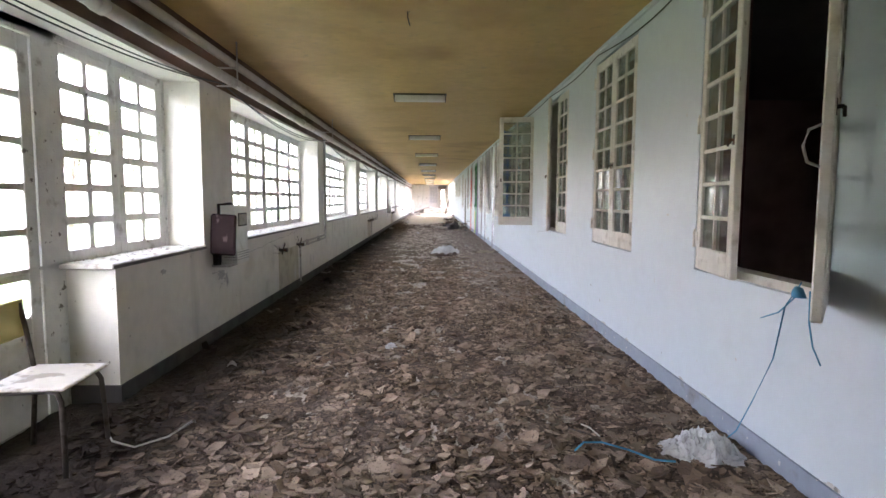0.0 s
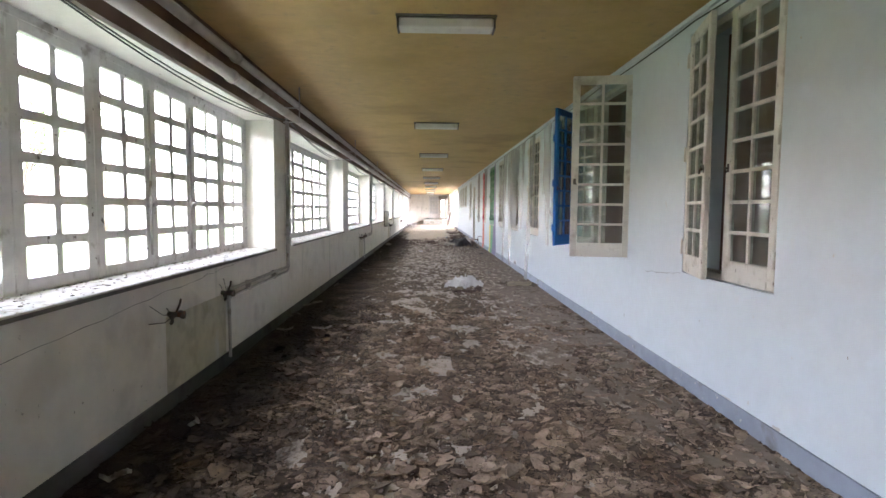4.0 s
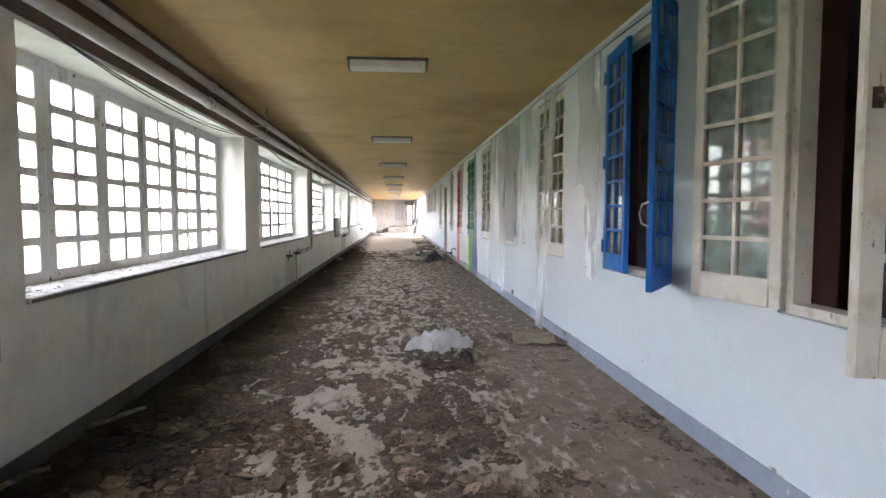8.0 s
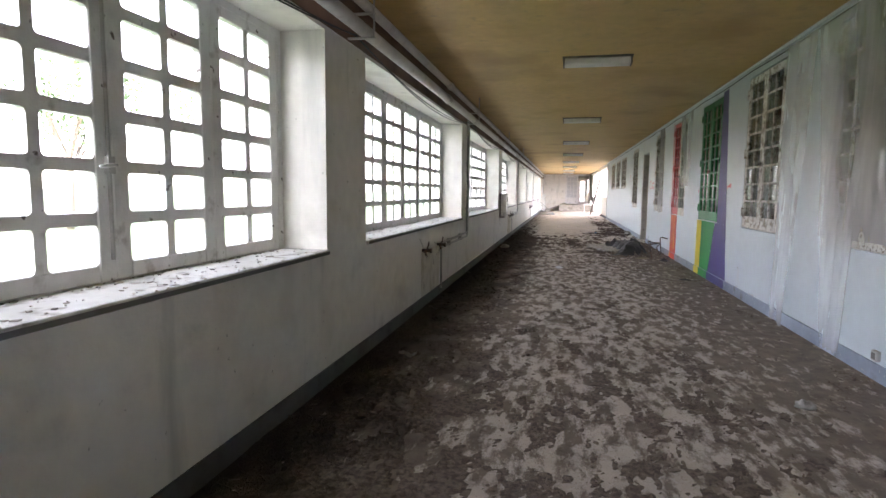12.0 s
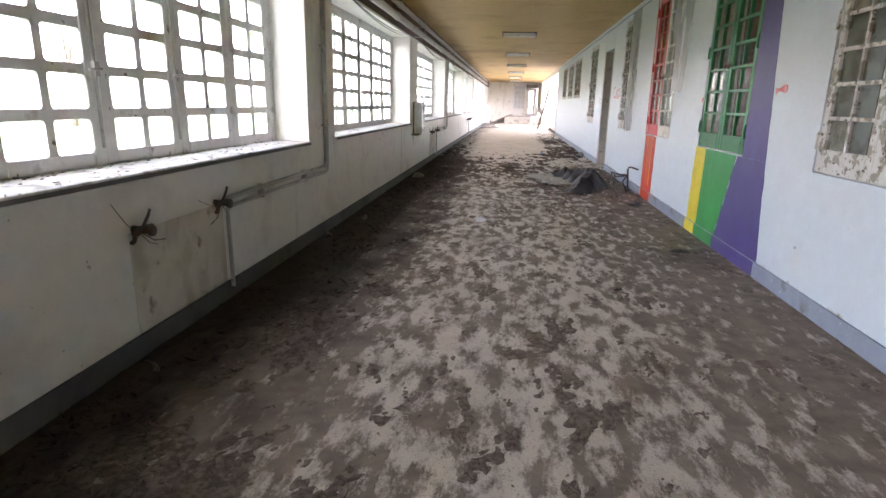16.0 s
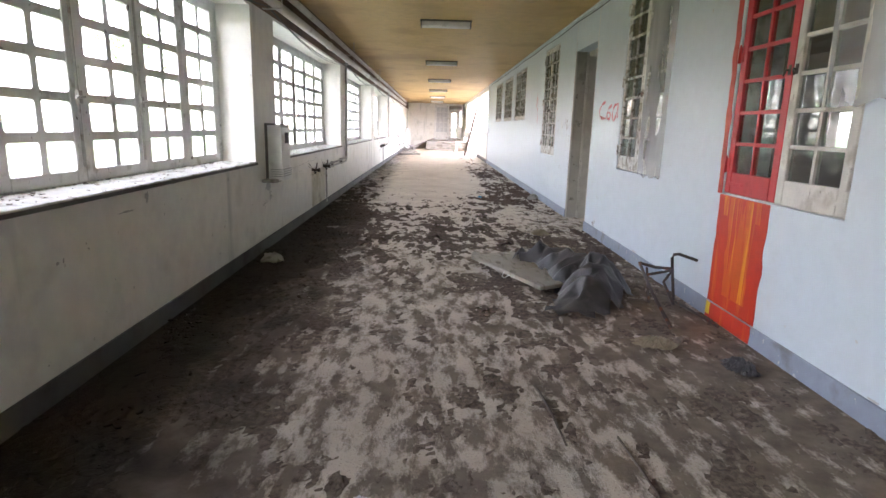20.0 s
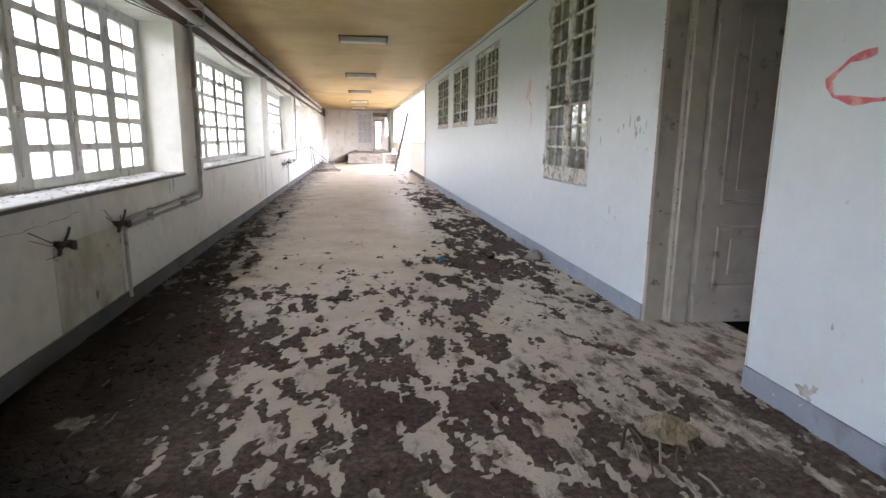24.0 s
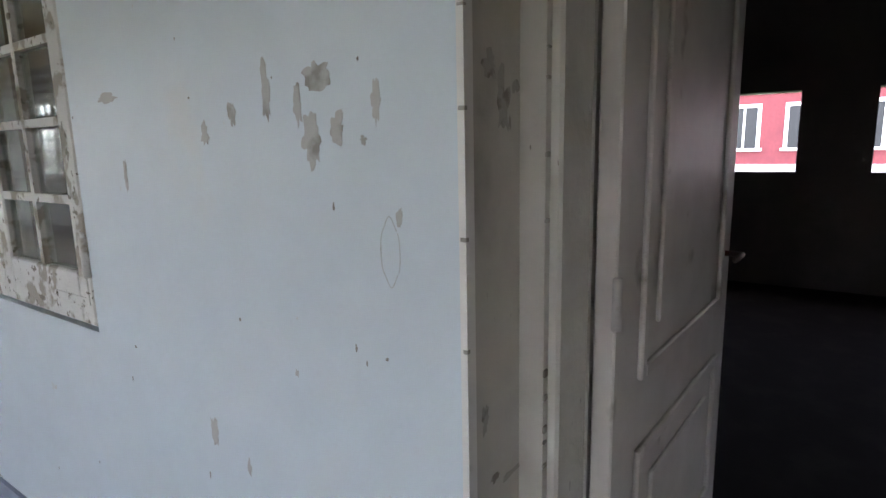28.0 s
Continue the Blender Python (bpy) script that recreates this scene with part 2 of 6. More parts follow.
BOARD = mat("grey_wood_board", (0.4, 0.37, 0.31), 0.7, [((0.2, 0.17, 0.13), 5, 0.55, 0.7, (4, 1, 1))], 0.25, 50)
WOOD = mat("brown_timber", (0.1, 0.075, 0.055), 0.7, [((0.05, 0.037, 0.028), 6, 0.5, 0.7, (1, 1, 0.2))], 0.3, 50)
CARD = mat("wet_cardboard", (0.3, 0.25, 0.17), 0.85, [((0.16, 0.14, 0.09), 5, 0.5, 0.65)], 0.3, 40)
STONE = mat("plaster_lump", (0.4, 0.38, 0.34), 0.9, [((0.2, 0.18, 0.15), 14, 0.5, 0.65)], 0.6, 40)
DIRT = mat("dry_mud", (0.205, 0.147, 0.105), 0.95, [((0.37, 0.28, 0.21), 3.0, 0.52, 0.64), ((0.1, 0.07, 0.05), 4.5, 0.52, 0.62), ((0.33, 0.255, 0.19), 34, 0.6, 0.66), ((0.045, 0.03, 0.022), 45, 0.58, 0.64)], 1.0, 110, grain=0.4, grain_scale=40)
crazed(DIRT, 13.0, (0.05, 0.036, 0.028))
further_on(DIRT, 9.0, 13.0, (0.085, 0.064, 0.048), (0.2, 0.157, 0.12))
further_on(DIRT, 26.0, 32.0, (0.055, 0.033, 0.026), (0.115, 0.076, 0.058))
damp_shade_edge(DIRT)
ROPE_B = mat("blue_nylon_rope", (0.05, 0.25, 0.42), 0.6, bump=0)
# plaster colour lowered so that it carries the gloom of the unlit room
DARKROOM = mat("gloom_toned_plaster", (0.085, 0.07, 0.065), 0.8, [((0.06, 0.05, 0.05), 2, 0.5, 0.7)], 0.2, 30)
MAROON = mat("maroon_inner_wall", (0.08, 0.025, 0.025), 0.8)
GRASS = mat("lawn", (0.05, 0.085, 0.03), 0.9, [((0.08, 0.11, 0.045), 0.5, 0.5, 0.7)], 0.3, 30)
BRICKRED = mat("red_rendered_facade", (0.3, 0.09, 0.085), 0.8, [((0.22, 0.065, 0.06), 1.0, 0.5, 0.75)], 0.2, 20)
TRIMW = mat("white_facade_trim", (0.75, 0.74, 0.7), 0.7)
ROOF = mat("roof_tiles", (0.3, 0.16, 0.1), 0.8, [((0.2, 0.1, 0.07), 3, 0.5, 0.7)], 0.4, 12)
LEAFG = mat("tree_leaves", (0.06, 0.11, 0.03), 0.7)
BARK = mat("tree_bark", (0.14, 0.11, 0.08), 0.9)


def glass_mat(name, tint, dirt, gloss_rough=0.03, sheen=0.45):
    """Thin old glass: see-through with a mirror sheen and a film of dust."""
    m = bpy.data.materials.new(name)
    m.use_nodes = True
    nt = m.node_tree
    n, l = nt.nodes, nt.links
    n.remove(n["Principled BSDF"])
    tr, gl, df = n.new("ShaderNodeBsdfTransparent"), n.new("ShaderNodeBsdfGlossy"), n.new("ShaderNodeBsdfTranslucent" if sheen < 0.3 else "ShaderNodeBsdfDiffuse")
    tr.inputs[0].default_value = (*tint, 1)
    gl.inputs["Roughness"].default_value = gloss_rough
    df.inputs[0].default_value = (0.45, 0.43, 0.38, 1)
    lw = n.new("ShaderNodeLayerWeight")
    lw.inputs[0].default_value = 0.5
    pw = n.new("ShaderNodeMath")
    pw.operation = "POWER"
    pw.inputs[1].default_value = 4.0
    l.new(lw.outputs["Facing"], pw.inputs[0])
    fr = n.new("ShaderNodeMapRange")
    fr.inputs["To Min"].default_value, fr.inputs["To Max"].default_value = 0.04, sheen
    l.new(pw.outputs[0], fr.inputs["Value"])
    m1, m2 = n.new("ShaderNodeMixShader"), n.new("ShaderNodeMixShader")
    l.new(fr.outputs[0], m1.inputs[0])
    l.new(tr.outputs[0], m1.inputs[1])
    l.new(gl.outputs[0], m1.inputs[2])
    nz, r = n.new("ShaderNodeTexNoise"), n.new("ShaderNodeMapRange")
    g = n.new("ShaderNodeNewGeometry")
    nz.inputs["Scale"].default_value, nz.inputs["Detail"].default_value = 9.0, 9.0
    l.new(g.outputs["Position"], nz.inputs["Vector"])
    for k, v in (("From Min", 0.45), ("From Max", 0.8), ("To Min", dirt * 0.3), ("To Max", dirt * 2.5)):
        r.inputs[k].default_value = v
    l.new(nz.outputs["Fac"], r.inputs["Value"])
    l.new(r.outputs[0], m2.inputs[0])
    l.new(m1.outputs[0], m2.inputs[1])
    l.new(df.outputs[0], m2.inputs[2])
    l.new(m2.outputs[0], n["Material Output"].inputs["Surface"])
    return m


GLASS_OUT = glass_mat("dusty_window_glass", (0.96, 0.97, 0.96), 0.06, 0.03, 0.12)
GLASS_IN = glass_mat("old_inner_glass", (0.8, 0.85, 0.82), 0.16)


def film_mat(name, col, alpha):
    m = bpy.data.materials.new(name)
    m.use_nodes = True
    nt = m.node_tree
    n, l = nt.nodes, nt.links
    n.remove(n["Principled BSDF"])
    tr, df, tl, gl = (n.new(k) for k in ("ShaderNodeBsdfTransparent", "ShaderNodeBsdfDiffuse", "ShaderNodeBsdfTranslucent", "ShaderNodeBsdfGlossy"))
    df.inputs[0].default_value = tl.inputs[0].default_value = (*col, 1)
    gl.inputs["Roughness"].default_value = 0.55
    a, b, c = (n.new("ShaderNodeMixShader") for _ in range(3))
    a.inputs[0].default_value, c.inputs[0].default_value = 0.35, 0.035
    l.new(df.outputs[0], a.inputs[1])
    l.new(tl.outputs[0], a.inputs[2])
    nz, r, g, mp = (n.new(k) for k in ("ShaderNodeTexNoise", "ShaderNodeMapRange", "ShaderNodeNewGeometry", "ShaderNodeMapping"))
    mp.inputs["Scale"].default_value = (2, 2, 0.5)
    nz.inputs["Scale"].default_value, nz.inputs["Detail"].default_value = 2.2, 5.0
    l.new(g.outputs["Position"], mp.inputs["Vector"])
    l.new(mp.outputs[0], nz.inputs["Vector"])
    for k, v in (("From Min", 0.3), ("From Max", 0.7), ("To Min", alpha * 0.7), ("To Max", min(1, alpha * 1.3))):
        r.inputs[k].default_value = v
    l.new(nz.outputs["Fac"], r.inputs["Value"])
    l.new(r.outputs[0], b.inputs[0])
    l.new(tr.outputs[0], b.inputs[1])
    l.new(a.outputs[0], b.inputs[2])
    l.new(b.outputs[0], c.inputs[1])
    l.new(gl.outputs[0], c.inputs[2])
    l.new(c.outputs[0], n["Material Output"].inputs["Surface"])
    return m


SHEET = film_mat("grey_plastic_sheet", (0.82, 0.83, 0.82), 0.28)
BAGFILM = film_mat("white_plastic_film", (0.85, 0.86, 0.87), 0.8)


def floor_mat():
    """Screed covered by dry mud: thick at the start of the walk, in patches further on, bare towards the steps."""
    m = mat("mud_stained_screed", (0.6, 0.53, 0.44), 0.5, [((0.46, 0.395, 0.315), 1.4, 0.46, 0.68), ((0.56, 0.5, 0.42), 22, 0.58, 0.7), ((0.34, 0.28, 0.22), 9, 0.62, 0.74), ((0.3, 0.25, 0.2), 90, 0.6, 0.68)], 0.3, 60, grain=0.16, grain_scale=5)
    nt = m.node_tree
    n, l = nt.nodes, nt.links
    b = n["Principled BSDF"]
    old = b.inputs["Base Color"].links[0].from_socket
    g = n.new("ShaderNodeNewGeometry")
    sep = n.new("ShaderNodeSeparateXYZ")
    l.new(g.outputs["Position"], sep.inputs[0])

    def noise_at(scale, detail, rough=0.6, stretch=(1, 1, 1)):
        mp = n.new("ShaderNodeMapping")
        mp.inputs["Scale"].default_value = stretch
        l.new(g.outputs["Position"], mp.inputs["Vector"])
        t = n.new("ShaderNodeTexNoise")
        t.inputs["Scale"].default_value, t.inputs["Detail"].default_value, t.inputs["Roughness"].default_value = scale, detail, rough
        l.new(mp.outputs[0], t.inputs["Vector"])
        return t.outputs["Fac"]

    def calc(op, *vals):
        x = n.new("ShaderNodeMath")
        x.operation = op
        for i, v in enumerate(vals):
            if isinstance(v, (int, float)):
                x.inputs[i].default_value = v
            else:
                l.new(v, x.inputs[i])
        return x.outputs[0]

    def span(v, a, b2, c, d):
        r = n.new("ShaderNodeMapRange")
        for k, q in (("From Min", a), ("From Max", b2), ("To Min", c), ("To Max", d)):
            r.inputs[k].default_value = q
        l.new(v, r.inputs["Value"])
        return r.outputs[0]

    y, x = sep.outputs["Y"], sep.outputs["X"]
    near = span(y, 13, 16, 1.0, 0.0)
    dusty = calc("MULTIPLY", span(x, 0.5, 1.0, 0.0, 1.0), near)
    amount = calc("ADD", calc("MULTIPLY", near, -0.065), span(y, 26.5, 33, 0.005, -0.215))
    amount = calc("ADD", amount, calc("MULTIPLY", dusty, 0.085))
    edge_l = span(x, -2.1, -0.7, 0.2, 0.0)
    edge_r = span(x, 0.5, 1.6, 0.0, 0.1)
    amount = calc("ADD", amount, calc("ADD", edge_l, edge_r))
    coarse = calc("ADD", calc("MULTIPLY", noise_at(6.0, 10, 0.66, (1.7, 0.7, 1)), 0.88), calc("MULTIPLY", noise_at(75.0, 4, 0.6), 0.12))
    patch = calc("ADD", coarse, amount)
    cover = calc("MAXIMUM", span(patch, 0.445, 0.56, 0, 0.94), span(y, 24, 28, 0.12, 0.0))
    mud = n.new("ShaderNodeMix")
    mud.data_type = "RGBA"
    l.new(calc("ADD", span(noise_at(7, 8), 0.35, 0.7, 0, 0.8), calc("MULTIPLY", dusty, 0.4)), mud.inputs["Factor"])
    mud.inputs[6].default_value, mud.inputs[7].default_value = (0.105, 0.078, 0.058, 1), (0.25, 0.2, 0.152, 1)
    mx = n.new("ShaderNodeMix")
    mx.data_type = "RGBA"
    l.new(cover, mx.inputs["Factor"])
    l.new(old, mx.inputs[6])
    l.new(mud.outputs[2], mx.inputs[7])
    l.new(mx.outputs[2], b.inputs["Base Color"])
    l.new(span(cover, 0, 0.9, 0.5, 0.95), b.inputs["Roughness"])
    bp = n.new("ShaderNodeBump")
    bp.inputs["Strength"].default_value, bp.inputs["Distance"].default_value = 0.6, 0.02
    l.new(calc("ADD", cover, calc("MULTIPLY", noise_at(30, 8), 0.5)), bp.inputs["Height"])
    l.new(bp.outputs[0], b.inputs["Normal"])
    return m


FLOOR = floor_mat()
damp_shade_edge(FLOOR)

# ---- mesh helpers ----


class Shape:
    """Collects boxes, tubes and sheets into one mesh."""

    def __init__(self):
        self.v, self.f, self.smooth = [], [], []

    def add(self, verts, faces, m=None, smooth=False):
        k = len(self.v)
        self.v += [tuple(m @ Vector(p)) if m else tuple(p) for p in verts]
        self.f += [tuple(k + i for i in f) for f in faces]
        self.smooth += [smooth] * len(faces)
        return self

    def box(self, x0, y0, z0, x1, y1, z1, m=None, c=0.0):
        """A box, with its edges cut back by c."""
        (x0, x1), (y0, y1), (z0, z1) = sorted((x0, x1)), sorted((y0, y1)), sorted((z0, z1))
        if c <= 0:
            p = [(x, y, z) for x in (x0, x1) for y in (y0, y1) for z in (z0, z1)]
            return self.add(p, [(0, 1, 3, 2), (4, 6, 7, 5), (0, 4, 5, 1), (2, 3, 7, 6), (0, 2, 6, 4), (1, 5, 7, 3)], m)
        bm = bmesh.new()
        bmesh.ops.create_cube(bm, size=1)
        for v in bm.verts:
            v.co = Vector(((x0 + x1) / 2 + v.co.x * (x1 - x0), (y0 + y1) / 2 + v.co.y * (y1 - y0), (z0 + z1) / 2 + v.co.z * (z1 - z0)))
        bmesh.ops.bevel(bm, geom=bm.edges[:], offset=c, segments=1, affect="EDGES")
        bm.verts.index_update()
        self.add([v.co for v in bm.verts], [[v.index for v in f.verts] for f in bm.faces], m)
        bm.free()
        return self

    def tube(self, pts, r, sides=8, m=None):
        """A round tube through points."""
        pts = [Vector(p) for p in pts]
        verts, faces = [], []
        for i, p in enumerate(pts):
            d = (pts[min(i + 1, len(pts) - 1)] - pts[max(i - 1, 0)]).normalized()
            a = d.cross(Vector((0, 0, 1)) if abs(d.z) < 0.9 else Vector((1, 0, 0))).normalized()
            b = d.cross(a)
            verts += [p + r * (math.cos(2 * math.pi * k / sides) * a + math.sin(2 * math.pi * k / sides) * b) for k in range(sides)]
        for i in range(len(pts) - 1):
            faces += [(i * sides + k, i * sides + (k + 1) % sides, (i + 1) * sides + (k + 1) % sides, (i + 1) * sides + k) for k in range(sides)]
        faces += [tuple(range(sides))[::-1], tuple((len(pts) - 1) * sides + k for k in range(sides))]
        return self.add(verts, faces, m, True)

    def mesh(self, name, material):
        me = bpy.data.meshes.new(name)
        me.from_pydata(self.v, [], self.f)
        me.polygons.foreach_set("use_smooth", self.smooth)
        me.materials.append(material)
        bm = bmesh.new()
        bm.from_mesh(me)
        bmesh.ops.recalc_face_normals(bm, faces=bm.faces[:]) if len(bm.faces) < 20000 else None
        bm.to_mesh(me)
        bm.free()
        return me


def thing(name, label, category, kind="", group="", m=None):
    ob = tagged(new(name), label, category, group, kind)
    if m:
        ob.matrix_world = m
    return ob


def part(name, shape, material, parent, label="", m=None):
    me = shape if isinstance(shape, bpy.types.Mesh) else shape.mesh(name, material)
    ob = new(name, me)
    ob.parent = parent
    if m:
        ob.matrix_basis = m
    if label:
        ob["label"] = label
    return ob


def solid(name, shape, material, label, category, kind="", group=""):
    return tagged(new(name, shape.mesh(name, material)), label, category, group, kind)


# ---- plan ----
XL, XR = -2.13, 1.95          # the faces of the two long walls
CEIL_Z = 3.05
Y0, Y1 = -2.6, 64.2
BAY, PIER = 5.735, 0.86
W_END = [5.02 + BAY * k for k in range(-1, 10)]
SILL_Z, LINTEL_Z = 0.955, 2.55
XW = -2.51                    # the plane of the outer windows
XO = -2.64                    # the outer face
RW, RZ0, RZ1 = 1.28, 0.95, 2.91
R_Y = [1.92 + 2.522 * k + (0.08 if k == 3 else 0.0) for k in range(11)] + [32.02]
DOOR_Y = (29.62, 30.81)
XB = 2.27                     # the back of the inner wall
XRM = 7.6                     # the far wall of the rooms behind

# floor and ceiling
FALL = 0.0172                 # the floor falls slightly towards the windows


def floor_z(x):
    return -FALL * (XR - x) if x < XR else 0.0


s = Shape()
s.add([(XO, Y0, floor_z(XO)), (XR, Y0, 0), (XR, Y1 + 12, 0), (XO, Y1 + 12, floor_z(XO)), (XO, Y0, -0.3), (XR, Y0, -0.3), (XR, Y1 + 12, -0.3), (XO, Y1 + 12, -0.3)],
      [(0, 1, 2, 3), (7, 6, 5, 4), (0, 4, 5, 1), (2, 6, 7, 3), (1, 5, 6, 2), (0, 3, 7, 4)])
s.box(XR, DOOR_Y[0], -0.2, XB + 0.3, DOOR_Y[1], -0.001)
s.box(XR, 45.0, -0.2, 2.3, Y1 + 12, 0)
solid("floor", s, FLOOR, "bare screed floor caked with dry mud", "floor", "structure")
s = Shape().box(XO, Y0, CEIL_Z, XB, Y1 + 12, CEIL_Z + 0.2)
solid("ceiling", s, CEIL, "ochre-brown painted ceiling with damp darkening", "ceiling", "structure")

# outer wall with window openings
s = Shape()
s.box(XO, 3.42, -0.1, XL, Y1, SILL_Z - 0.04)
s.box(XO, Y0, LINTEL_Z, XL, Y1, CEIL_Z)
s.box(XO, Y0, 0, XL, W_END[0], LINTEL_Z)
for e in W_END:
    s.box(XO, e, SILL_Z - 0.04 if e > 0 else 0, XL, e + PIER, LINTEL_Z)
s.box(XO, W_END[-1] + PIER, SILL_Z - 0.04, XL, Y1, LINTEL_Z)
solid("wall_west", s, GREY_WALL, "dirty white plastered wall under the windows", "wall", "structure")
s = Shape()
s.box(XL, 3.42, -0.08, XL + 0.015, Y1, 0.06)
s.box(XO + 0.1, 3.405, -0.08, XL + 0.015, 3.42, 0.06)
solid("baseboard", s, SKIRT_L, "dark grey painted skirting", "baseboard", "structure")

# inner wall with window openings and the door
s = Shape()
ops = [(y, y + RW, RZ0 - (0.03 if y > 32 else 0.0), RZ1 - (0.03 if y > 32 else 0.0)) for y in R_Y] + [(DOOR_Y[0], DOOR_Y[1], 0, 2.56)]
ops += [(35.6, 37.4, 1.6, 2.83), (38.0, 39.8, 1.6, 2.83), (40.45, 42.2, 1.6, 2.83)]
ops.sort()
y = Y0
for a, b, z0, z1 in ops:
    s.box(XR, y, 0, XB, a, CEIL_Z)
    if z0 > 0:
        s.box(XR, a, 0, XB, b, z0)
    s.box(XR, a, z1, XB, b, CEIL_Z)
    y = b
s.box(XR, y, 0, XB, 45.0, CEIL_Z)
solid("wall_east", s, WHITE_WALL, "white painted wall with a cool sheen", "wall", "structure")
s = Shape()
s.box(XR - 0.015, Y0, 0, XR, DOOR_Y[0], 0.128)
s.box(XR - 0.015, DOOR_Y[1], 0, XR, 45.0, 0.128)
solid("baseboard", s, SKIRT, "blue-grey painted skirting with chipped edge", "baseboard", "structure")
s = Shape().box(XO, Y0 - 0.2, -0.3, XRM + 0.2, Y0, CEIL_Z + 0.2)
solid("wall_south", s, GREY_WALL, "plain plastered wall", "wall", "structure")

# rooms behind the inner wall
# floor colour near black: the rooms' gloom is put into it
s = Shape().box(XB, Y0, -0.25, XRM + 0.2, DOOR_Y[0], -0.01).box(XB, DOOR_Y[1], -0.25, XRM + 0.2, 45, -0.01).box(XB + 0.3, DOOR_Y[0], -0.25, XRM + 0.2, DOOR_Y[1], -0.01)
solid("floor_rooms", s, mat("gloom_dark_floor", (0.008, 0.006, 0.006), 0.95, [((0.011, 0.009, 0.008), 4, 0.5, 0.65)], 0.1, 30, spec=0.03), "floor of the rooms, coloured near black for their gloom", "floor", "structure")
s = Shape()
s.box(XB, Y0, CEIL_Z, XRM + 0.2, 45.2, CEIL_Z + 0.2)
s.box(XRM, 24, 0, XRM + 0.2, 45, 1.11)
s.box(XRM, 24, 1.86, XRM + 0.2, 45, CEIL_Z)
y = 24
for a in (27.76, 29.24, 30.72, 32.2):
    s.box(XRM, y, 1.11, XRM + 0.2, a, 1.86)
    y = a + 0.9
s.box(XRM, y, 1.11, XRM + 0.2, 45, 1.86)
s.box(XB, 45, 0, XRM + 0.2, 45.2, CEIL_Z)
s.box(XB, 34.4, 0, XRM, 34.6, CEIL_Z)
solid("wall_rooms", s, DARKROOM, "plaster walls of the rooms behind, coloured dark for their gloom", "wall", "structure")
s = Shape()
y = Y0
# unseen openings, added to let a little daylight into the first rooms
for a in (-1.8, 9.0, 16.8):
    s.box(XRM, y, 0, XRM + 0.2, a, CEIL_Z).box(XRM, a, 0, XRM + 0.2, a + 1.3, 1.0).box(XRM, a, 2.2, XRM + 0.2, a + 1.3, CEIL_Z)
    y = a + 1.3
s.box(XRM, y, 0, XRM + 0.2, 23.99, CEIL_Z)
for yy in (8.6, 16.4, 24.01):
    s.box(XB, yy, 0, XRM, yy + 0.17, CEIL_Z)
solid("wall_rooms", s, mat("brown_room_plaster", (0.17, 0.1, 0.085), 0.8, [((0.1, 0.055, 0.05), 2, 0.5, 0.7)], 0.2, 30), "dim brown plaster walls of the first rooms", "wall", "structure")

# ---- outer windows ----


def casement_mesh(w, h, cols, rows, t, stile, top, bottom, bar, material, name="casement", fillet=0.0):
    """A glazed leaf lying in the plane y-z, from the hinge at y=0, and the places of its panes."""
    s = Shape()
    s.box(-t / 2, 0, 0, t / 2, stile, h, None, 0.006)
    s.box(-t / 2, w - stile, 0, t / 2, w, h, None, 0.006)
    s.box(-t / 2, stile, 0, t / 2, w - stile, bottom, None, 0.005)
    s.box(-t / 2, stile, h - top, t / 2, w - stile, h, None, 0.005)
    pw = (w - 2 * stile - (cols - 1) * bar) / cols
    ph = (h - top - bottom - (rows - 1) * bar) / rows
    for i in range(1, cols):
        y = stile + i * pw + (i - 1) * bar
        s.box(-t * 0.4, y, bottom, t * 0.4, y + bar, h - top)
    for j in range(1, rows):
        z = bottom + j * ph + (j - 1) * bar
        for i in range(cols):
            y = stile + i * (pw + bar)
            s.box(-t * 0.4, y, z, t * 0.4, y + pw, z + bar)
    spots = [(stile + i * (pw + bar), bottom + j * (ph + bar)) for i in range(cols) for j in range(rows)]
    # fillets: slight real rounding, enlarged to shape the glare at the pane corners
    if fillet:
        h2 = t * 0.4
        for y, z in spots:
            for cy, cz, sy, sz in ((y, z, 1, 1), (y + pw, z, -1, 1), (y, z + ph, 1, -1), (y + pw, z + ph, -1, -1)):
                a = [(cy, cz), (cy + sy * fillet, cz), (cy + sy * fillet * 0.29, cz + sz * fillet * 0.29), (cy, cz + sz * fillet)]
                s.add([(x, p, q) for x in (-h2, h2) for p, q in a], [(0, 1, 2, 3), (7, 6, 5, 4), (1, 5, 6, 2), (2, 6, 7, 3)])
    return s.mesh(name, material), (pw, ph), spots


def pane_mesh(pw, ph, material):
    return Shape().box(-0.002, 0.0, 0.0, 0.002, pw, ph).mesh("pane", material)


OW, OH = (BAY - PIER - 0.12) / 6, LINTEL_Z - SILL_Z - 0.05
out_me, (opw, oph), out_spots = casement_mesh(OW, OH, 2, 6, 0.05, 0.1, 0.07, 0.08, 0.056, FRAME_W, "casement", 0.02)
out_pane = pane_mesh(opw, oph, GLASS_OUT)


handle_me = Shape().tube([(0.032, OW - 0.03, 0.1), (0.032, OW - 0.03, OH - 0.1)], 0.009, 6).box(0.025, OW - 0.05, 0.5, 0.05, OW - 0.01, 0.58).tube([(0.05, OW - 0.03, 0.54), (0.075, OW - 0.03, 0.54), (0.08, OW - 0.13, 0.53)], 0.009, 6).mesh("handle", IRON)


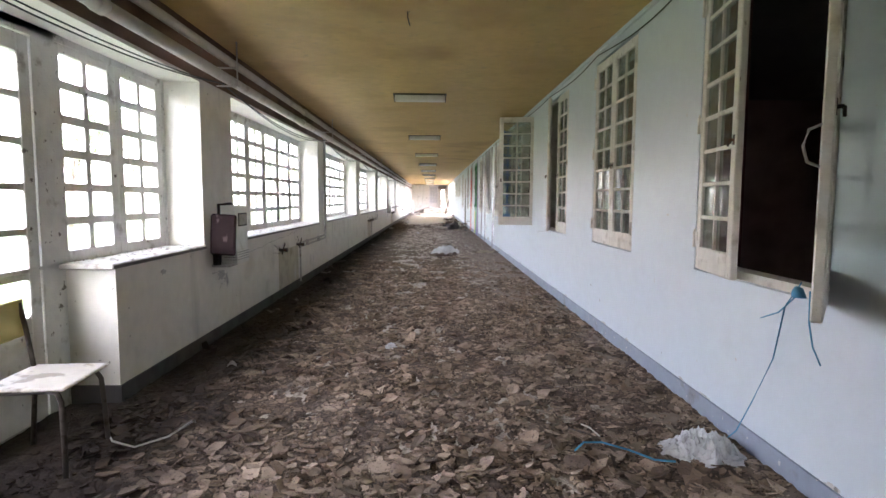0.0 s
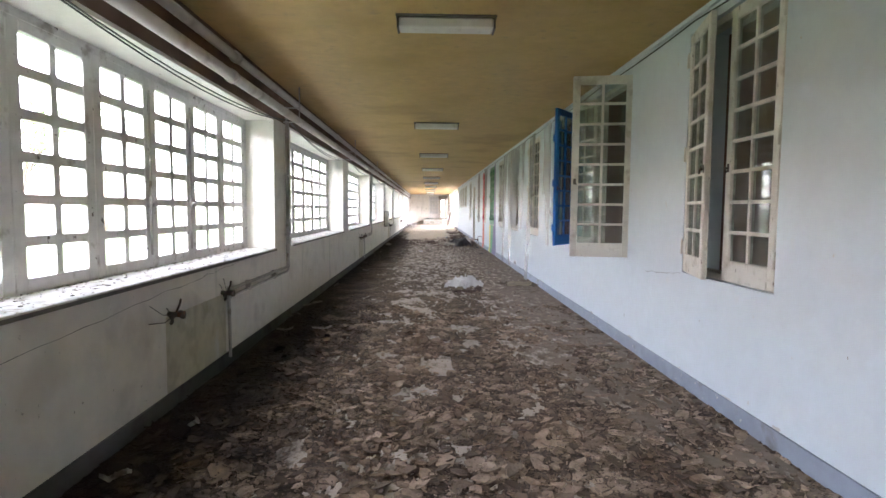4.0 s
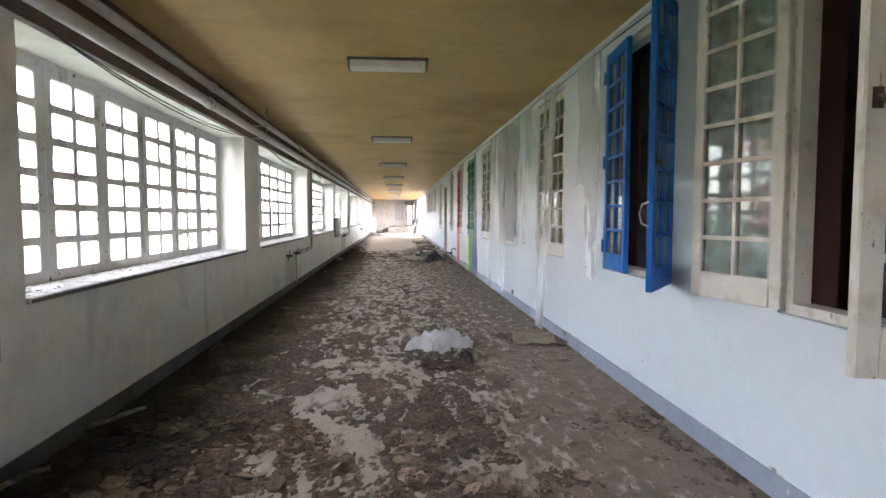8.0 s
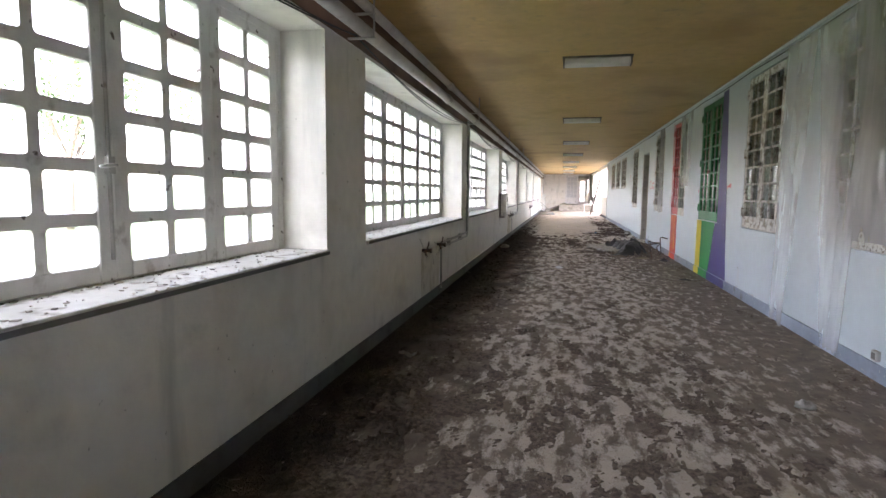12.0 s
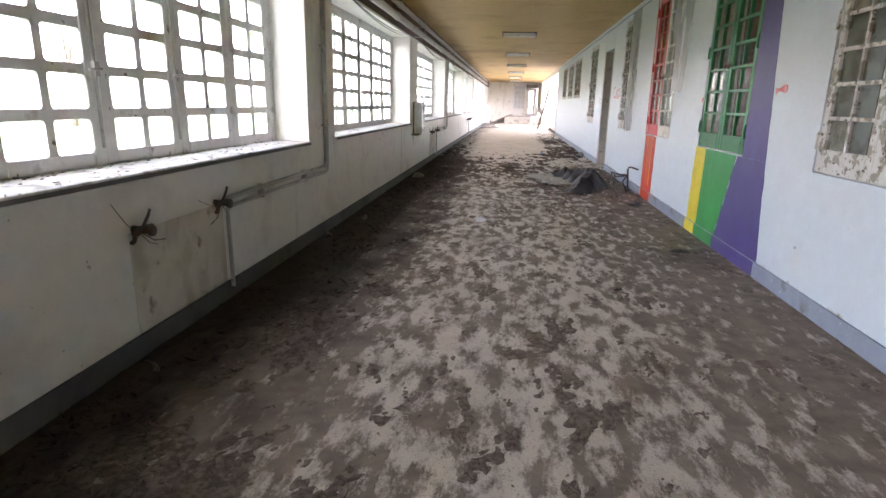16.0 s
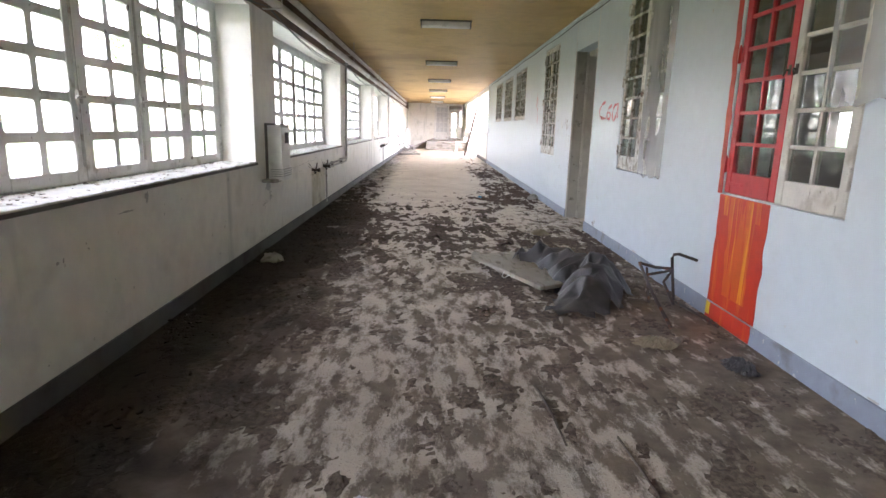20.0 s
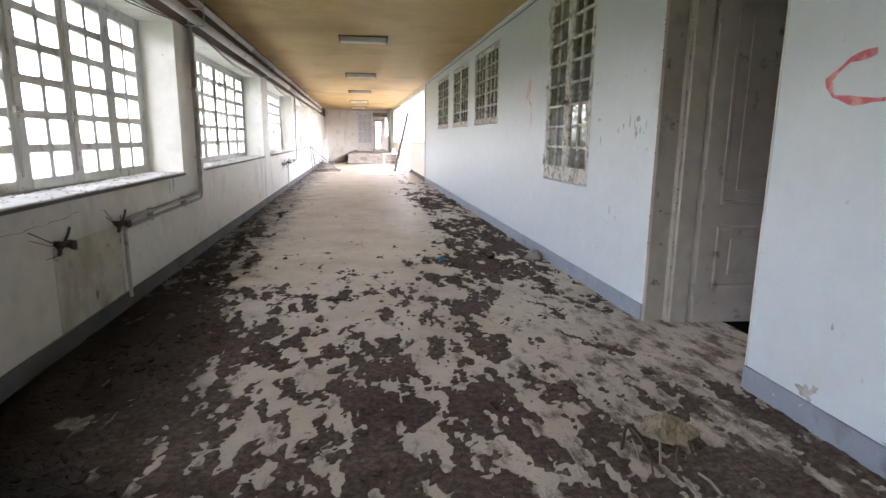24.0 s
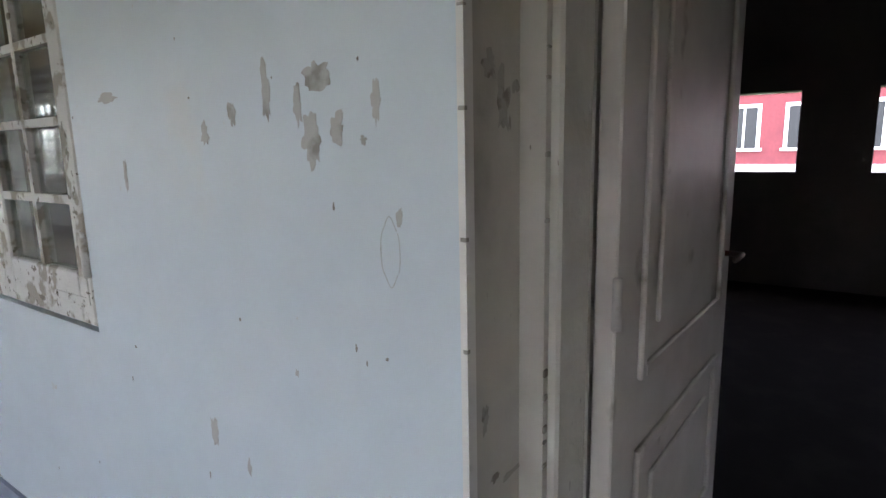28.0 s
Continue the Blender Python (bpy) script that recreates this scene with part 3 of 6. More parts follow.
def outer_window(n, end, leaves=6):
    a = end - (BAY - PIER)
    win = thing(f"window_{n}", "wide white-framed window of small square panes, paint dirty", "window", "structure", "outer windows")
    win.location = (XW, a, SILL_Z)
    fr = Shape()
    fr.box(-0.05, 0, 0, 0.03, 0.06, OH + 0.05)
    fr.box(-0.05, BAY - PIER - 0.06, 0, 0.03, BAY - PIER, OH + 0.05)
    fr.box(-0.05, 0.06, OH, 0.03, BAY - PIER - 0.06, OH + 0.05)
    fr.box(-0.05, 0.06, -0.02, 0.03, BAY - PIER - 0.06, 0.005)
    part("window_frame", fr, FRAME_W, win)
    for i in range(6 - leaves, 6):
        lf = part("casement", out_me, FRAME_W, win, "", pose(0, 0.06 + i * OW, 0.005))
        if i in (2, 3):
            part("handle", handle_me, IRON, lf, "painted iron espagnolette handle")
        for p, q in out_spots:
            ob = part("pane", out_pane, GLASS_OUT, lf, "", pose(0, p, q))
            ob.visible_shadow = False
    sl = Shape().box(-0.02, 0.0 if leaves == 6 else 3.2, -0.04, XL - XW + 0.025, BAY - PIER, 0.0, None, 0.006)
    part("window_sill", sl, SILL, win, "dusty pale sill board")
    ed = Shape().box(XL - XW + 0.0252, 0.01 if leaves == 6 else 3.21, -0.034, XL - XW + 0.028, BAY - PIER - 0.01, -0.012)
    part("sill_edge", ed, SILL_EDGE, win)
    return win


for n, e in enumerate(W_END[1:]):
    outer_window(n + 1, e, 2 if n == 0 else 6)
# glazed door leaves in the first bay
gd_me, (gpw, gph), gd_spots = casement_mesh(0.92, 2.53, 2, 6, 0.05, 0.11, 0.12, 0.71, 0.042, FRAME_W, "door_leaf", 0.02)
gd_pane = pane_mesh(gpw, gph, GLASS_OUT)
for k, yy in enumerate((0.35, 1.3, 2.25)):
    d = thing(f"glazed_door_{k + 1}", "white glazed garden door with flaking paint", "door", "structure", "", pose(XW, yy, -0.07))
    lf = part("door_leaf", gd_me, FRAME_W, d)
    for p, q in gd_spots:
        ob = part("pane", gd_pane, GLASS_OUT, lf, "", pose(0, p, q))
        ob.visible_shadow = False
s = Shape()
s.box(XW - 0.05, 0.15, -0.1, XW + 0.03, 0.34, LINTEL_Z)
s.box(XW - 0.05, 3.18, -0.1, XW + 0.03, 3.42, LINTEL_Z)
s.box(XW - 0.05, 0.34, -0.1, XW + 0.03, 3.18, -0.072)
s.box(XW - 0.05, 0.34, 2.47, XW + 0.03, 3.18, LINTEL_Z)
solid("door_frame", s, FRAME_W, "white painted frame of the garden doors", "door frame", "structure")

# ---- inner windows ----
LW, LH = RW / 2 - 0.012, RZ1 - RZ0 - 0.03
leaf_sets = {}


def leaf_set(key, material, w=LW, h=LH, cols=2, rows=8, stile=0.075):
    if key not in leaf_sets:
        me, (pw, ph), spots = casement_mesh(w, h, cols, rows, 0.042, stile, 0.09, 0.15 if rows == 8 else 0.1, 0.024, material)
        hinge = Shape().tube([(-0.03, -0.006, -0.055), (-0.03, -0.006, 0.055)], 0.011, 8).box(-0.026, 0.0, -0.05, -0.0215, 0.035, 0.05)
        hinge.tube([(-0.03, -0.006, 0.055), (-0.03, -0.006, 0.07)], 0.006, 6)
        strap = Shape().box(-0.0245, 0.03, -0.011, -0.0212, 0.24, 0.011, None, 0.0012).box(-0.0245, 0.018, -0.011, -0.0212, 0.0295, 0.2, None, 0.0012)
        for y in (0.05, 0.14, 0.22):
            strap.tube([(-0.0245, y, 0), (-0.0265, y, 0)], 0.005, 6)
        catch = Shape().tube([(-0.021, w - 0.035, 0), (-0.045, w - 0.035, 0)], 0.008, 8).tube([(-0.045, w - 0.035, 0.0), (-0.047, w - 0.055, -0.035)], 0.007, 6).box(-0.024, w - 0.05, -0.03, -0.0212, w - 0.02, 0.03)
        leaf_sets[key] = me, pane_mesh(pw, ph, GLASS_IN), spots, hinge.mesh("hinge", material), strap.mesh("corner_strap", material), catch.mesh("catch", RUST)
    return leaf_sets[key]


def leaf(win, key, material, hinge_at, angle, flip, label=""):
    """A leaf of an inner window; hinge_at is the hinge's place along the opening; angle opens it into the corridor."""
    me, pm, spots, hm, sm, cm = leaf_set(key, material)
    m = pose(0, hinge_at, 0.012, 0, 0, (180 - angle) if flip else angle)
    if flip:
        m = pose(0, hinge_at, 0.012, 0, 0, 180 - angle)
    ob = part("casement", me, material, win, label, m)
    for p, q in spots:
        part("pane", pm, GLASS_IN, ob, "", pose(0, p, q))
    for z in (0.2, LH / 2, LH - 0.2):
        part("hinge", hm, material, ob, "", pose(0, 0, z) if not flip else Matrix.Diagonal((-1, 1, 1, 1)) @ pose(0, 0, z))
    for z in (0.07, LH - 0.05):
        part("corner_strap", sm, material, ob, "", Matrix.Diagonal((-1 if flip else 1, 1, -1 if z > 1 else 1, 1)) @ pose(0, 0, -z if z > 1 else z))
    part("catch", cm, RUST, ob, "small dark iron catch", Matrix.Diagonal((-1 if flip else 1, 1, 1, 1)) @ pose(0, 0, LH * 0.42))
    return ob


def inner_window(n, y, near=("w", LEAF_W, 0), far=("w", LEAF_W, 0), label="tall narrow casement window with peeling white paint"):
    win = thing(f"inner_window_{n}", label, "window", "structure", "inner windows")
    win.location = (XR + 0.022, y, RZ0 - (0.03 if n == 12 else 0.0))
    fr = Shape()
    fr.box(0.024, 0, 0, 0.12, 0.05, RZ1 - RZ0)
    fr.box(0.024, RW - 0.05, 0, 0.12, RW, RZ1 - RZ0)
    fr.box(0.024, 0.05, RZ1 - RZ0 - 0.05, 0.12, RW - 0.05, RZ1 - RZ0)
    fr.box(0.024, 0.05, 0, 0.14, RW - 0.05, 0.05)
    part("window_frame", fr, LEAF_W, win)
    if near:
        leaf(win, near[0], near[1], 0.012, near[2], False)
    if far:
        leaf(win, far[0], far[1], RW - 0.012, far[2], True)
    return win


inner = {
    1: (("w", LEAF_W, 143), ("w", LEAF_W, 8)),
    2: (("w", LEAF_W, 0), ("w", LEAF_W, 0)),
    3: (("w", LEAF_W, 0), ("w", LEAF_W, 13)),
    4: (("w", LEAF_W, 80), ("w", LEAF_W, 167)),
    5: (("b", BLUE, 142), ("b", BLUE, 6)),
    6: (("w", LEAF_W, 0), ("w", LEAF_W, 0)),
    7: (("o", LEAF_OLD, 0), ("o", LEAF_OLD, 0)),
    8: (("o", LEAF_OLD, 0), ("o", LEAF_OLD, 0)),
    9: (("g", GREEN, 0), ("g", GREEN, 0)),
    10: (("w", LEAF_W, 0), ("r", RED, 0)),
    11: (("o", LEAF_OLD, 0), ("o", LEAF_OLD, 0)),
    12: (("o", LEAF_OLD, 0), ("o", LEAF_OLD, 0)),
}
labels = {1: "tall casement window standing open, paint peeling", 4: "tall white casement window with both leaves thrown open", 5: "bright blue casement window with one leaf open",
          9: "tall casement window painted dark green", 10: "casement window, one leaf red and one white"}
for n, y in enumerate(R_Y):
    inner_window(n + 1, y, *inner[n + 1], labels.get(n + 1, "tall narrow casement window with flaking white paint"))
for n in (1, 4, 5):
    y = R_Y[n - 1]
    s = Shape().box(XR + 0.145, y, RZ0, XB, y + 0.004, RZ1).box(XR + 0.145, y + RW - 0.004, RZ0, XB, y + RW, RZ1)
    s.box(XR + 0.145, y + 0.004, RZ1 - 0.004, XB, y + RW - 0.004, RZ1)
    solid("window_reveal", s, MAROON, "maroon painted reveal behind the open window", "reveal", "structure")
hw_me, (hpw, hph), hw_spots = casement_mesh(0.86, 1.2, 3, 5, 0.04, 0.07, 0.08, 0.09, 0.026, LEAF_OLD)
hw_pane = pane_mesh(hpw, hph, GLASS_IN)
for n, y in enumerate((35.6, 38.0, 40.45)):
    win = thing(f"high_window_{n + 1}", "high casement window with flaking white bars", "window", "structure", "high windows", pose(XR + 0.022, y, 1.6))
    fr = Shape()
    fr.box(0.022, 0, 0, 0.1, 0.04, 1.23)
    fr.box(0.022, 1.74, 0, 0.1, 1.78, 1.23)
    part("window_frame", fr, LEAF_OLD, win)
    for k in (0, 1):
        lf = part("casement", hw_me, LEAF_OLD, win, "", pose(0, 0.02 + k * 0.87, 0.012))
        for p, q in hw_spots:
            part("pane", hw_pane, GLASS_IN, lf, "", pose(0, p, q))

# ---- ceiling lamps ----
housing = Shape()
housing.box(-0.39, -0.085, -0.105, 0.39, 0.085, -0.019, None, 0.014)
hm = housing.mesh("cover", LAMP_W)
tray = Shape().box(-0.415, -0.1, -0.018, 0.415, 0.1, 0.0).mesh("tray", SILL_EDGE)
cm = Shape().box(-0.008, -0.09, -0.108, 0.008, 0.09, -0.019, None, 0.003).mesh("end_cap", SILL_EDGE)
for k in range(10):
    lamp = thing("ceiling_lamp", "unlit fluorescent box lamp with dusty white cover, on the ceiling", "lamp", "", "corridor lamps", pose(-0.055, 8.38 + 5.76 * k, CEIL_Z))
    part("cover", hm, LAMP_W, lamp)
    part("tray", tray, SILL_EDGE, lamp)
    for sx in (-0.398, 0.398):
        part("end_cap", cm, IRON, lamp, "", pose(sx, 0, 0))

# ---- end of the corridor ----
Y2 = 76.0
s = Shape()
s.box(XO, Y1, 0, -0.17, Y1 + 0.2, CEIL_Z)
s.box(-0.17, Y1, 2.92, 1.84, Y1 + 0.2, CEIL_Z)
s.box(1.84, Y1, 0, 2.27, Y1 + 0.2, CEIL_Z)
s.box(XO, Y2, 0, 1.4, Y2 + 0.2, CEIL_Z)
s.box(1.4, Y2, 2.66, 1.82, Y2 + 0.2, CEIL_Z)
s.box(1.82, Y2, 0, 2.27, Y2 + 0.2, CEIL_Z)
s.box(-0.4, Y1 + 0.2, 0, -0.3, Y2, CEIL_Z)
solid("wall_north", s, GREY_WALL, "white end wall with a doorway above the steps", "wall", "structure")
STEPC = mat("dark_step_concrete", (0.36, 0.33, 0.29), 0.85, [((0.23, 0.205, 0.17), 4, 0.5, 0.65), ((0.38, 0.34, 0.29), 14, 0.58, 0.7)], 0.3, 40)
for k in range(3):
    s = Shape().box(-0.68, 57.7 + 0.4 * k, 0.153 * k, XR, Y1 if k < 2 else Y2, 0.153 * (k + 1), None, 0.01)
    solid(f"step_{k + 1}", s, STEPC, "grey concrete step at the corridor's end", "step", "structure")
for k in range(5):
    solid("ceiling_beam", Shape().box(-0.3, 65.4 + 2.9 * k, 2.7, XR, 65.65 + 2.9 * k, CEIL_Z), STEPC, "grey beam across the ceiling of the further passage", "beam", "structure")
s = Shape()
for a, c in ((45.0, 45.4), (49.9, 50.2), (55.1, 55.5), (60.5, Y1 + 0.2)):
    s.box(XR, a, 0, XB, c, CEIL_Z)
s.box(XR, 45.4, 0, XB, 49.9, 1.18)
s.box(XR, 55.5, 0, XB, 60.5, 1.1)
for a, c in ((45.4, 49.9), (50.2, 55.1), (55.5, 60.5)):
    s.box(XR, a, 2.88, XB, c, CEIL_Z)
s.box(XR, Y1 + 0.2, 0, XB, Y2, 1.45)
s.box(XR, Y1 + 0.2, 2.85, XB, Y2, CEIL_Z)
for a, c in ((Y1 + 0.2, 66.9), (71.0, Y2)):
    s.box(XR, a, 1.452, XB, c, 2.848)
solid("wall_northeast", s, GREY_WALL, "white wall broken by open window bays", "wall", "structure")
s = Shape()
for a, c, h in ((45.4, 49.9, 1.18), (55.5, 60.5, 1.1)):
    s.box(XR - 0.03, a, h, XB, c, h + 0.03)
solid("window_ledge", s, SILL, "pale ledge of the open window bays", "sill", "structure")
solid("baseboard", Shape().box(XR - 0.015, 45.04, 0, XR, 50.2, 0.128).box(XR - 0.015, 55.1, 0, XR, 57.7, 0.128), SKIRT_L, "dark grey painted skirting", "baseboard", "structure")
solid("corner_strip", Shape().box(XR - 0.012, 44.985, 0.129, XR + 0.01, 45.015, CEIL_Z - 0.05), SILL_EDGE, "dark strip at the end of the white wall", "corner strip", "structure")

# ---- outside ----
solid("terrace", Shape().box(XB + 0.002, 46, -0.352, 29.9, 120, -0.02), mat("yard_concrete", (0.15, 0.145, 0.13), 0.85, [((0.11, 0.105, 0.095), 1.5, 0.5, 0.7)], 0.2, 20), "grey concrete yard outside the open bay", "terrace", "structure")
s = Shape().box(-900, -900, -0.6, XO, 900, -0.35)
s.box(XRM + 0.2, -900, -0.6, 900, 900, -0.35)
solid("ground", s, GRASS, "green lawn outside the windows", "lawn", "structure")

# ---- garden and the buildings across it ----


DEEPRED = mat("deep_red_facade", (0.17, 0.035, 0.04), 0.8, [((0.12, 0.025, 0.03), 1.0, 0.5, 0.75)], 0.2, 20)


def facade(name, x, y0, y1, side, label, red, gap):
    """A low red building with white bands and windows; side is the way it faces."""
    b = thing(name, label, "building")
    s = Shape().box(x, y0, -0.4, x - side * 9, y1, 3.4)
    part("wall", s, red, b)
    s = Shape().box(x + side * 0.05, y0 - 0.1, 3.4, x - side * 9, y1 + 0.1, 5.4)
    s.box(x + side * 0.08, y0, -0.4, x + side * 0.002, y1, 0.4)
    part("band", s, TRIMW, b, "white upper band and plinth")
    s = Shape()
    s.add([(x + side * 0.5, y0 - 0.5, 5.4), (x + side * 0.5, y1 + 0.5, 5.4), (x - side * 4.5, y1 + 0.5, 7.4), (x - side * 4.5, y0 - 0.5, 7.4), (x - side * 9.5, y0 - 0.5, 5.4), (x - side * 9.5, y1 + 0.5, 5.4)],
          [(0, 1, 2, 3), (3, 2, 5, 4), (0, 3, 4), (1, 5, 2), (0, 4, 5, 1)])
    part("roof", s, ROOF, b)
    fm = Shape().box(0.06 * side, 0, 0, 0, 0.14, 1.9).box(0.06 * side, 1.16, 0, 0, 1.3, 1.9).box(0.06 * side, 0.14, 1.76, 0, 1.16, 1.9).mesh("window", TRIMW)
    sm = Shape().box(0.12 * side, -0.1, -0.12, 0, 1.4, 0).mesh("sill", TRIMW)
    bm_ = Shape().box(0.04 * side, 0.61, 0, 0, 0.69, 1.76).mesh("mullion", TRIMW)
    gm = Shape().box(0.02 * side, 0.1, 0, 0.001 * side, 1.2, 1.8).mesh("pane", BLACK)
    k = y0 + 1.2
    while k < y1 - 1.5:
        w = part("window", fm, TRIMW, b, "", pose(x, k, 1.1))
        part("sill", sm, TRIMW, w)
        part("mullion", bm_, TRIMW, w)
        part("pane", gm, BLACK, w)
        k += gap
    return b


facade("garden_building", -28.0, -34, 29, 1, "low red building with white bands across the lawn", BRICKRED, 3.1)
facade("court_building", 30.0, 8, 60, -1, "red and white building across the courtyard", DEEPRED, 2.2)


def tree(x, y, h, seed):
    rnd = random.Random(seed)
    t = thing("tree", "broad leafy tree beyond the lawn", "tree", "", "garden trees", pose(x, y, -0.4))
    s = Shape().tube([(0, 0, 0), (0.05, 0.03, h * 0.25), (0.0, 0.1, h * 0.5)], 0.16, 8)
    tips = []
    for k in range(9):
        a = rnd.random() * 6.28
        r = rnd.uniform(0.15, 0.32) * h
        tip = (math.cos(a) * r, math.sin(a) * r, h * rnd.uniform(0.6, 0.95))
        s.tube([(0, 0.06, h * rnd.uniform(0.3, 0.5)), (tip[0] * 0.5, tip[1] * 0.5, tip[2] * 0.8), tip], 0.05, 6)
        tips.append(tip)
    part("trunk", s, BARK, t)
    v, f = [], []
    for tip in tips:
        for _ in range(260):
            p = Vector(tip) + Vector((rnd.gauss(0, 0.09), rnd.gauss(0, 0.09), rnd.gauss(0, 0.08))) * h
            a, b = Vector((rnd.uniform(-1, 1), rnd.uniform(-1, 1), rnd.uniform(-1, 1))).normalized() * 0.13, Vector((rnd.uniform(-1, 1), rnd.uniform(-1, 1), rnd.uniform(-1, 1))).normalized() * 0.07
            k = len(v)
            v += [p - a, p + b, p + a, p - b]
            f.append((k, k + 1, k + 2, k + 3))
    part("crown", Shape().add(v, f), LEAFG, t)


for x, y, h, sd in ((-21, 33, 7, 1), (-24, 46, 9, 2), (-19, 60, 8, 3), (-12, 82, 9, 4), (22, 66, 9, 5)):
    tree(x, y, h, sd)

# ---- upper wall band, pipes and cables along the outer wall ----
BAND = mat("brown_upper_band", (0.17, 0.1, 0.065), 0.7, [((0.1, 0.06, 0.04), 2, 0.5, 0.7)], 0.2, 40)
s = Shape().box(XL, Y0, LINTEL_Z + 0.03, XL + 0.006, Y1, CEIL_Z)
solid("wall_band", s, BAND, "brown painted band under the ceiling", "wall paint", "structure")
for name, x, z, r, lab in (("heating_pipe", -2.0, 2.66, 0.052, "thick white lagged heating pipe under the ceiling"), ("return_pipe", -1.96, 2.83, 0.04, "thin white heating pipe under the ceiling")):
    p = thing(name, lab, "pipe")
    step = 5.735
    y = Y0
    k = 0
    while y < 57.5:
        e = min(y + step, 57.6)
        part("pipe", Shape().tube([(x, y, z), (x, e - 0.004, z)], r, 14), PIPE_W, p)
        if e < 57.5:
            part("collar", Shape().tube([(x, e - 0.04, z), (x, e + 0.04, z)], r + 0.012, 14), PIPE_W, p)
        y = e
for k, e in enumerate(W_END):
    b = thing("pipe_bracket", "iron hanger that holds the heating pipes to the ceiling", "bracket", "", "pipe brackets", pose(0, e + 0.45, 0))
    part("rod", Shape().tube([(-1.91, 0, CEIL_Z), (-1.91, 0, 2.6)], 0.008, 6), IRON, b)
    part("clip", Shape().box(XL, -0.02, 2.59, -1.9, 0.02, 2.602), IRON, b)
    part("clip", Shape().box(XL, -0.02, 2.775, -1.9, 0.02, 2.787), IRON, b)
for off, sag in ((0.0, 0.16), (0.015, 0.2)):
    pts = []
    for k, e in enumerate(W_END[:-1]):
        for i in range(12):
            u = i / 12
            pts.append((XL + 0.06 + off, e + 0.45 + u * BAY, 2.62 - sag * 4 * u * (1 - u)))
    solid("cable", Shape().tube(pts, 0.0055, 6), BLACK, "thin black cable sagging below the pipes", "cable", "", "sagging cables")

# radiator pipes, valves and the stained patches left by radiators
PATCH = mat("yellowed_patch", (0.6, 0.57, 0.45), 0.8, [((0.42, 0.39, 0.29), 5, 0.52, 0.7), ((0.65, 0.65, 0.6), 3, 0.6, 0.7)], 0.2, 30)
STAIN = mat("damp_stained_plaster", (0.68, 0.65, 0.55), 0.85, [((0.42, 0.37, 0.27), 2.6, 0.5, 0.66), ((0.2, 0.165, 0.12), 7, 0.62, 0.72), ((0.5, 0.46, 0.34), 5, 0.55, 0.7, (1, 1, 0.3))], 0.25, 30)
COBWEB = mat("dusty_cobweb", (0.11, 0.1, 0.085), 0.95, bump=0)
for k, (yv, yw, yp) in enumerate(((8.87, 7.78, 11.25), (20.31, 19.44, 22.63), (31.74, 30.82, 34.2), (43.2, 42.25, 45.7))):
    g = thing("radiator_pipes", "painted iron radiator pipes with rusty cut ends on the wall", "pipe", "", "radiator pipes")
    xx = XL + 0.035
    part("riser", Shape().tube([(xx, yp, LINTEL_Z + 0.25), (xx, yp, 0.72), (xx, yp - 0.025, 0.685), (xx, yp - 0.07, 0.67), (xx, yv + 0.1, 0.672)], 0.017, 10), IRON, g)
    part("riser", Shape().tube([(xx + 0.002, yp + 0.06, LINTEL_Z + 0.25), (xx, yp + 0.06, 0.66), (xx, yp + 0.03, 0.62), (xx, yp - 0.03, 0.605), (xx, yv + 0.16, 0.608), (xx, yv + 0.12, 0.59), (xx, yv + 0.11, 0.55), (xx, yv + 0.12, 0.02)], 0.015, 10), IRON, g)
    for u in (0.3, 0.72):
        yc = yv + (yp - yv) * u
        part("clamp", Shape().box(XL, yc - 0.012, 0.585, xx + 0.02, yc + 0.012, 0.695, None, 0.003), IRON, g)
    for zc in (1.1, 1.9):
        part("clamp", Shape().box(XL, yp - 0.022, zc - 0.012, xx + 0.02, yp + 0.08, zc + 0.012, None, 0.003), IRON, g)
    for j, yy in enumerate((yv, yw)):
        v = part("valve", Shape().tube([(XL, yy, 0.66), (XL + 0.1, yy, 0.655)], 0.02, 8).tube([(XL + 0.06, yy - 0.075, 0.645), (XL + 0.06, yy - 0.02, 0.665), (XL + 0.06, yy + 0.08, 0.66)], 0.018, 8).tube([(XL + 0.1, yy, 0.655), (XL + 0.122, yy, 0.655)], 0.03, 10), RUST, g)
        part("lever", Shape().tube([(XL + 0.06, yy, 0.67), (XL + 0.075, yy + 0.03, 0.73), (XL + 0.07, yy + 0.06, 0.76)], 0.009, 6), RUST, v)
        part("stub", Shape().tube([(XL + 0.06, yy - 0.07, 0.645), (XL + 0.075, yy - 0.1, 0.62), (XL + 0.08, yy - 0.13, 0.615)], 0.012, 8), RUST, v)
        rw = random.Random(k * 7 + j)
        for _ in range(4):
            p0 = Vector((XL + 0.05, yy + rw.uniform(-0.06, 0.06), 0.66))
            p2 = Vector((XL + 0.004, yy + rw.uniform(-0.3, 0.3), 0.66 + rw.uniform(-0.16, 0.16)))
            p1 = (p0 + p2) / 2 + Vector((0.01, 0, -0.03))
            part("cobweb", Shape().tube([p0, p1, p2], rw.uniform(0.0015, 0.004), 5), COBWEB, v)
    s = Shape().box(XL, yw - 0.04, 0.062, XL + 0.003, yv + 0.1, 0.64)
    if k < 3:
        solid("wall_patch", s, (PATCH, STAIN, STAIN)[k], "yellowed rectangle where a radiator hung", "wall stain", "structure")
    else:
        solid("wall_patch", s, GREY_WALL, "pale rectangle where a radiator hung", "wall stain", "structure")

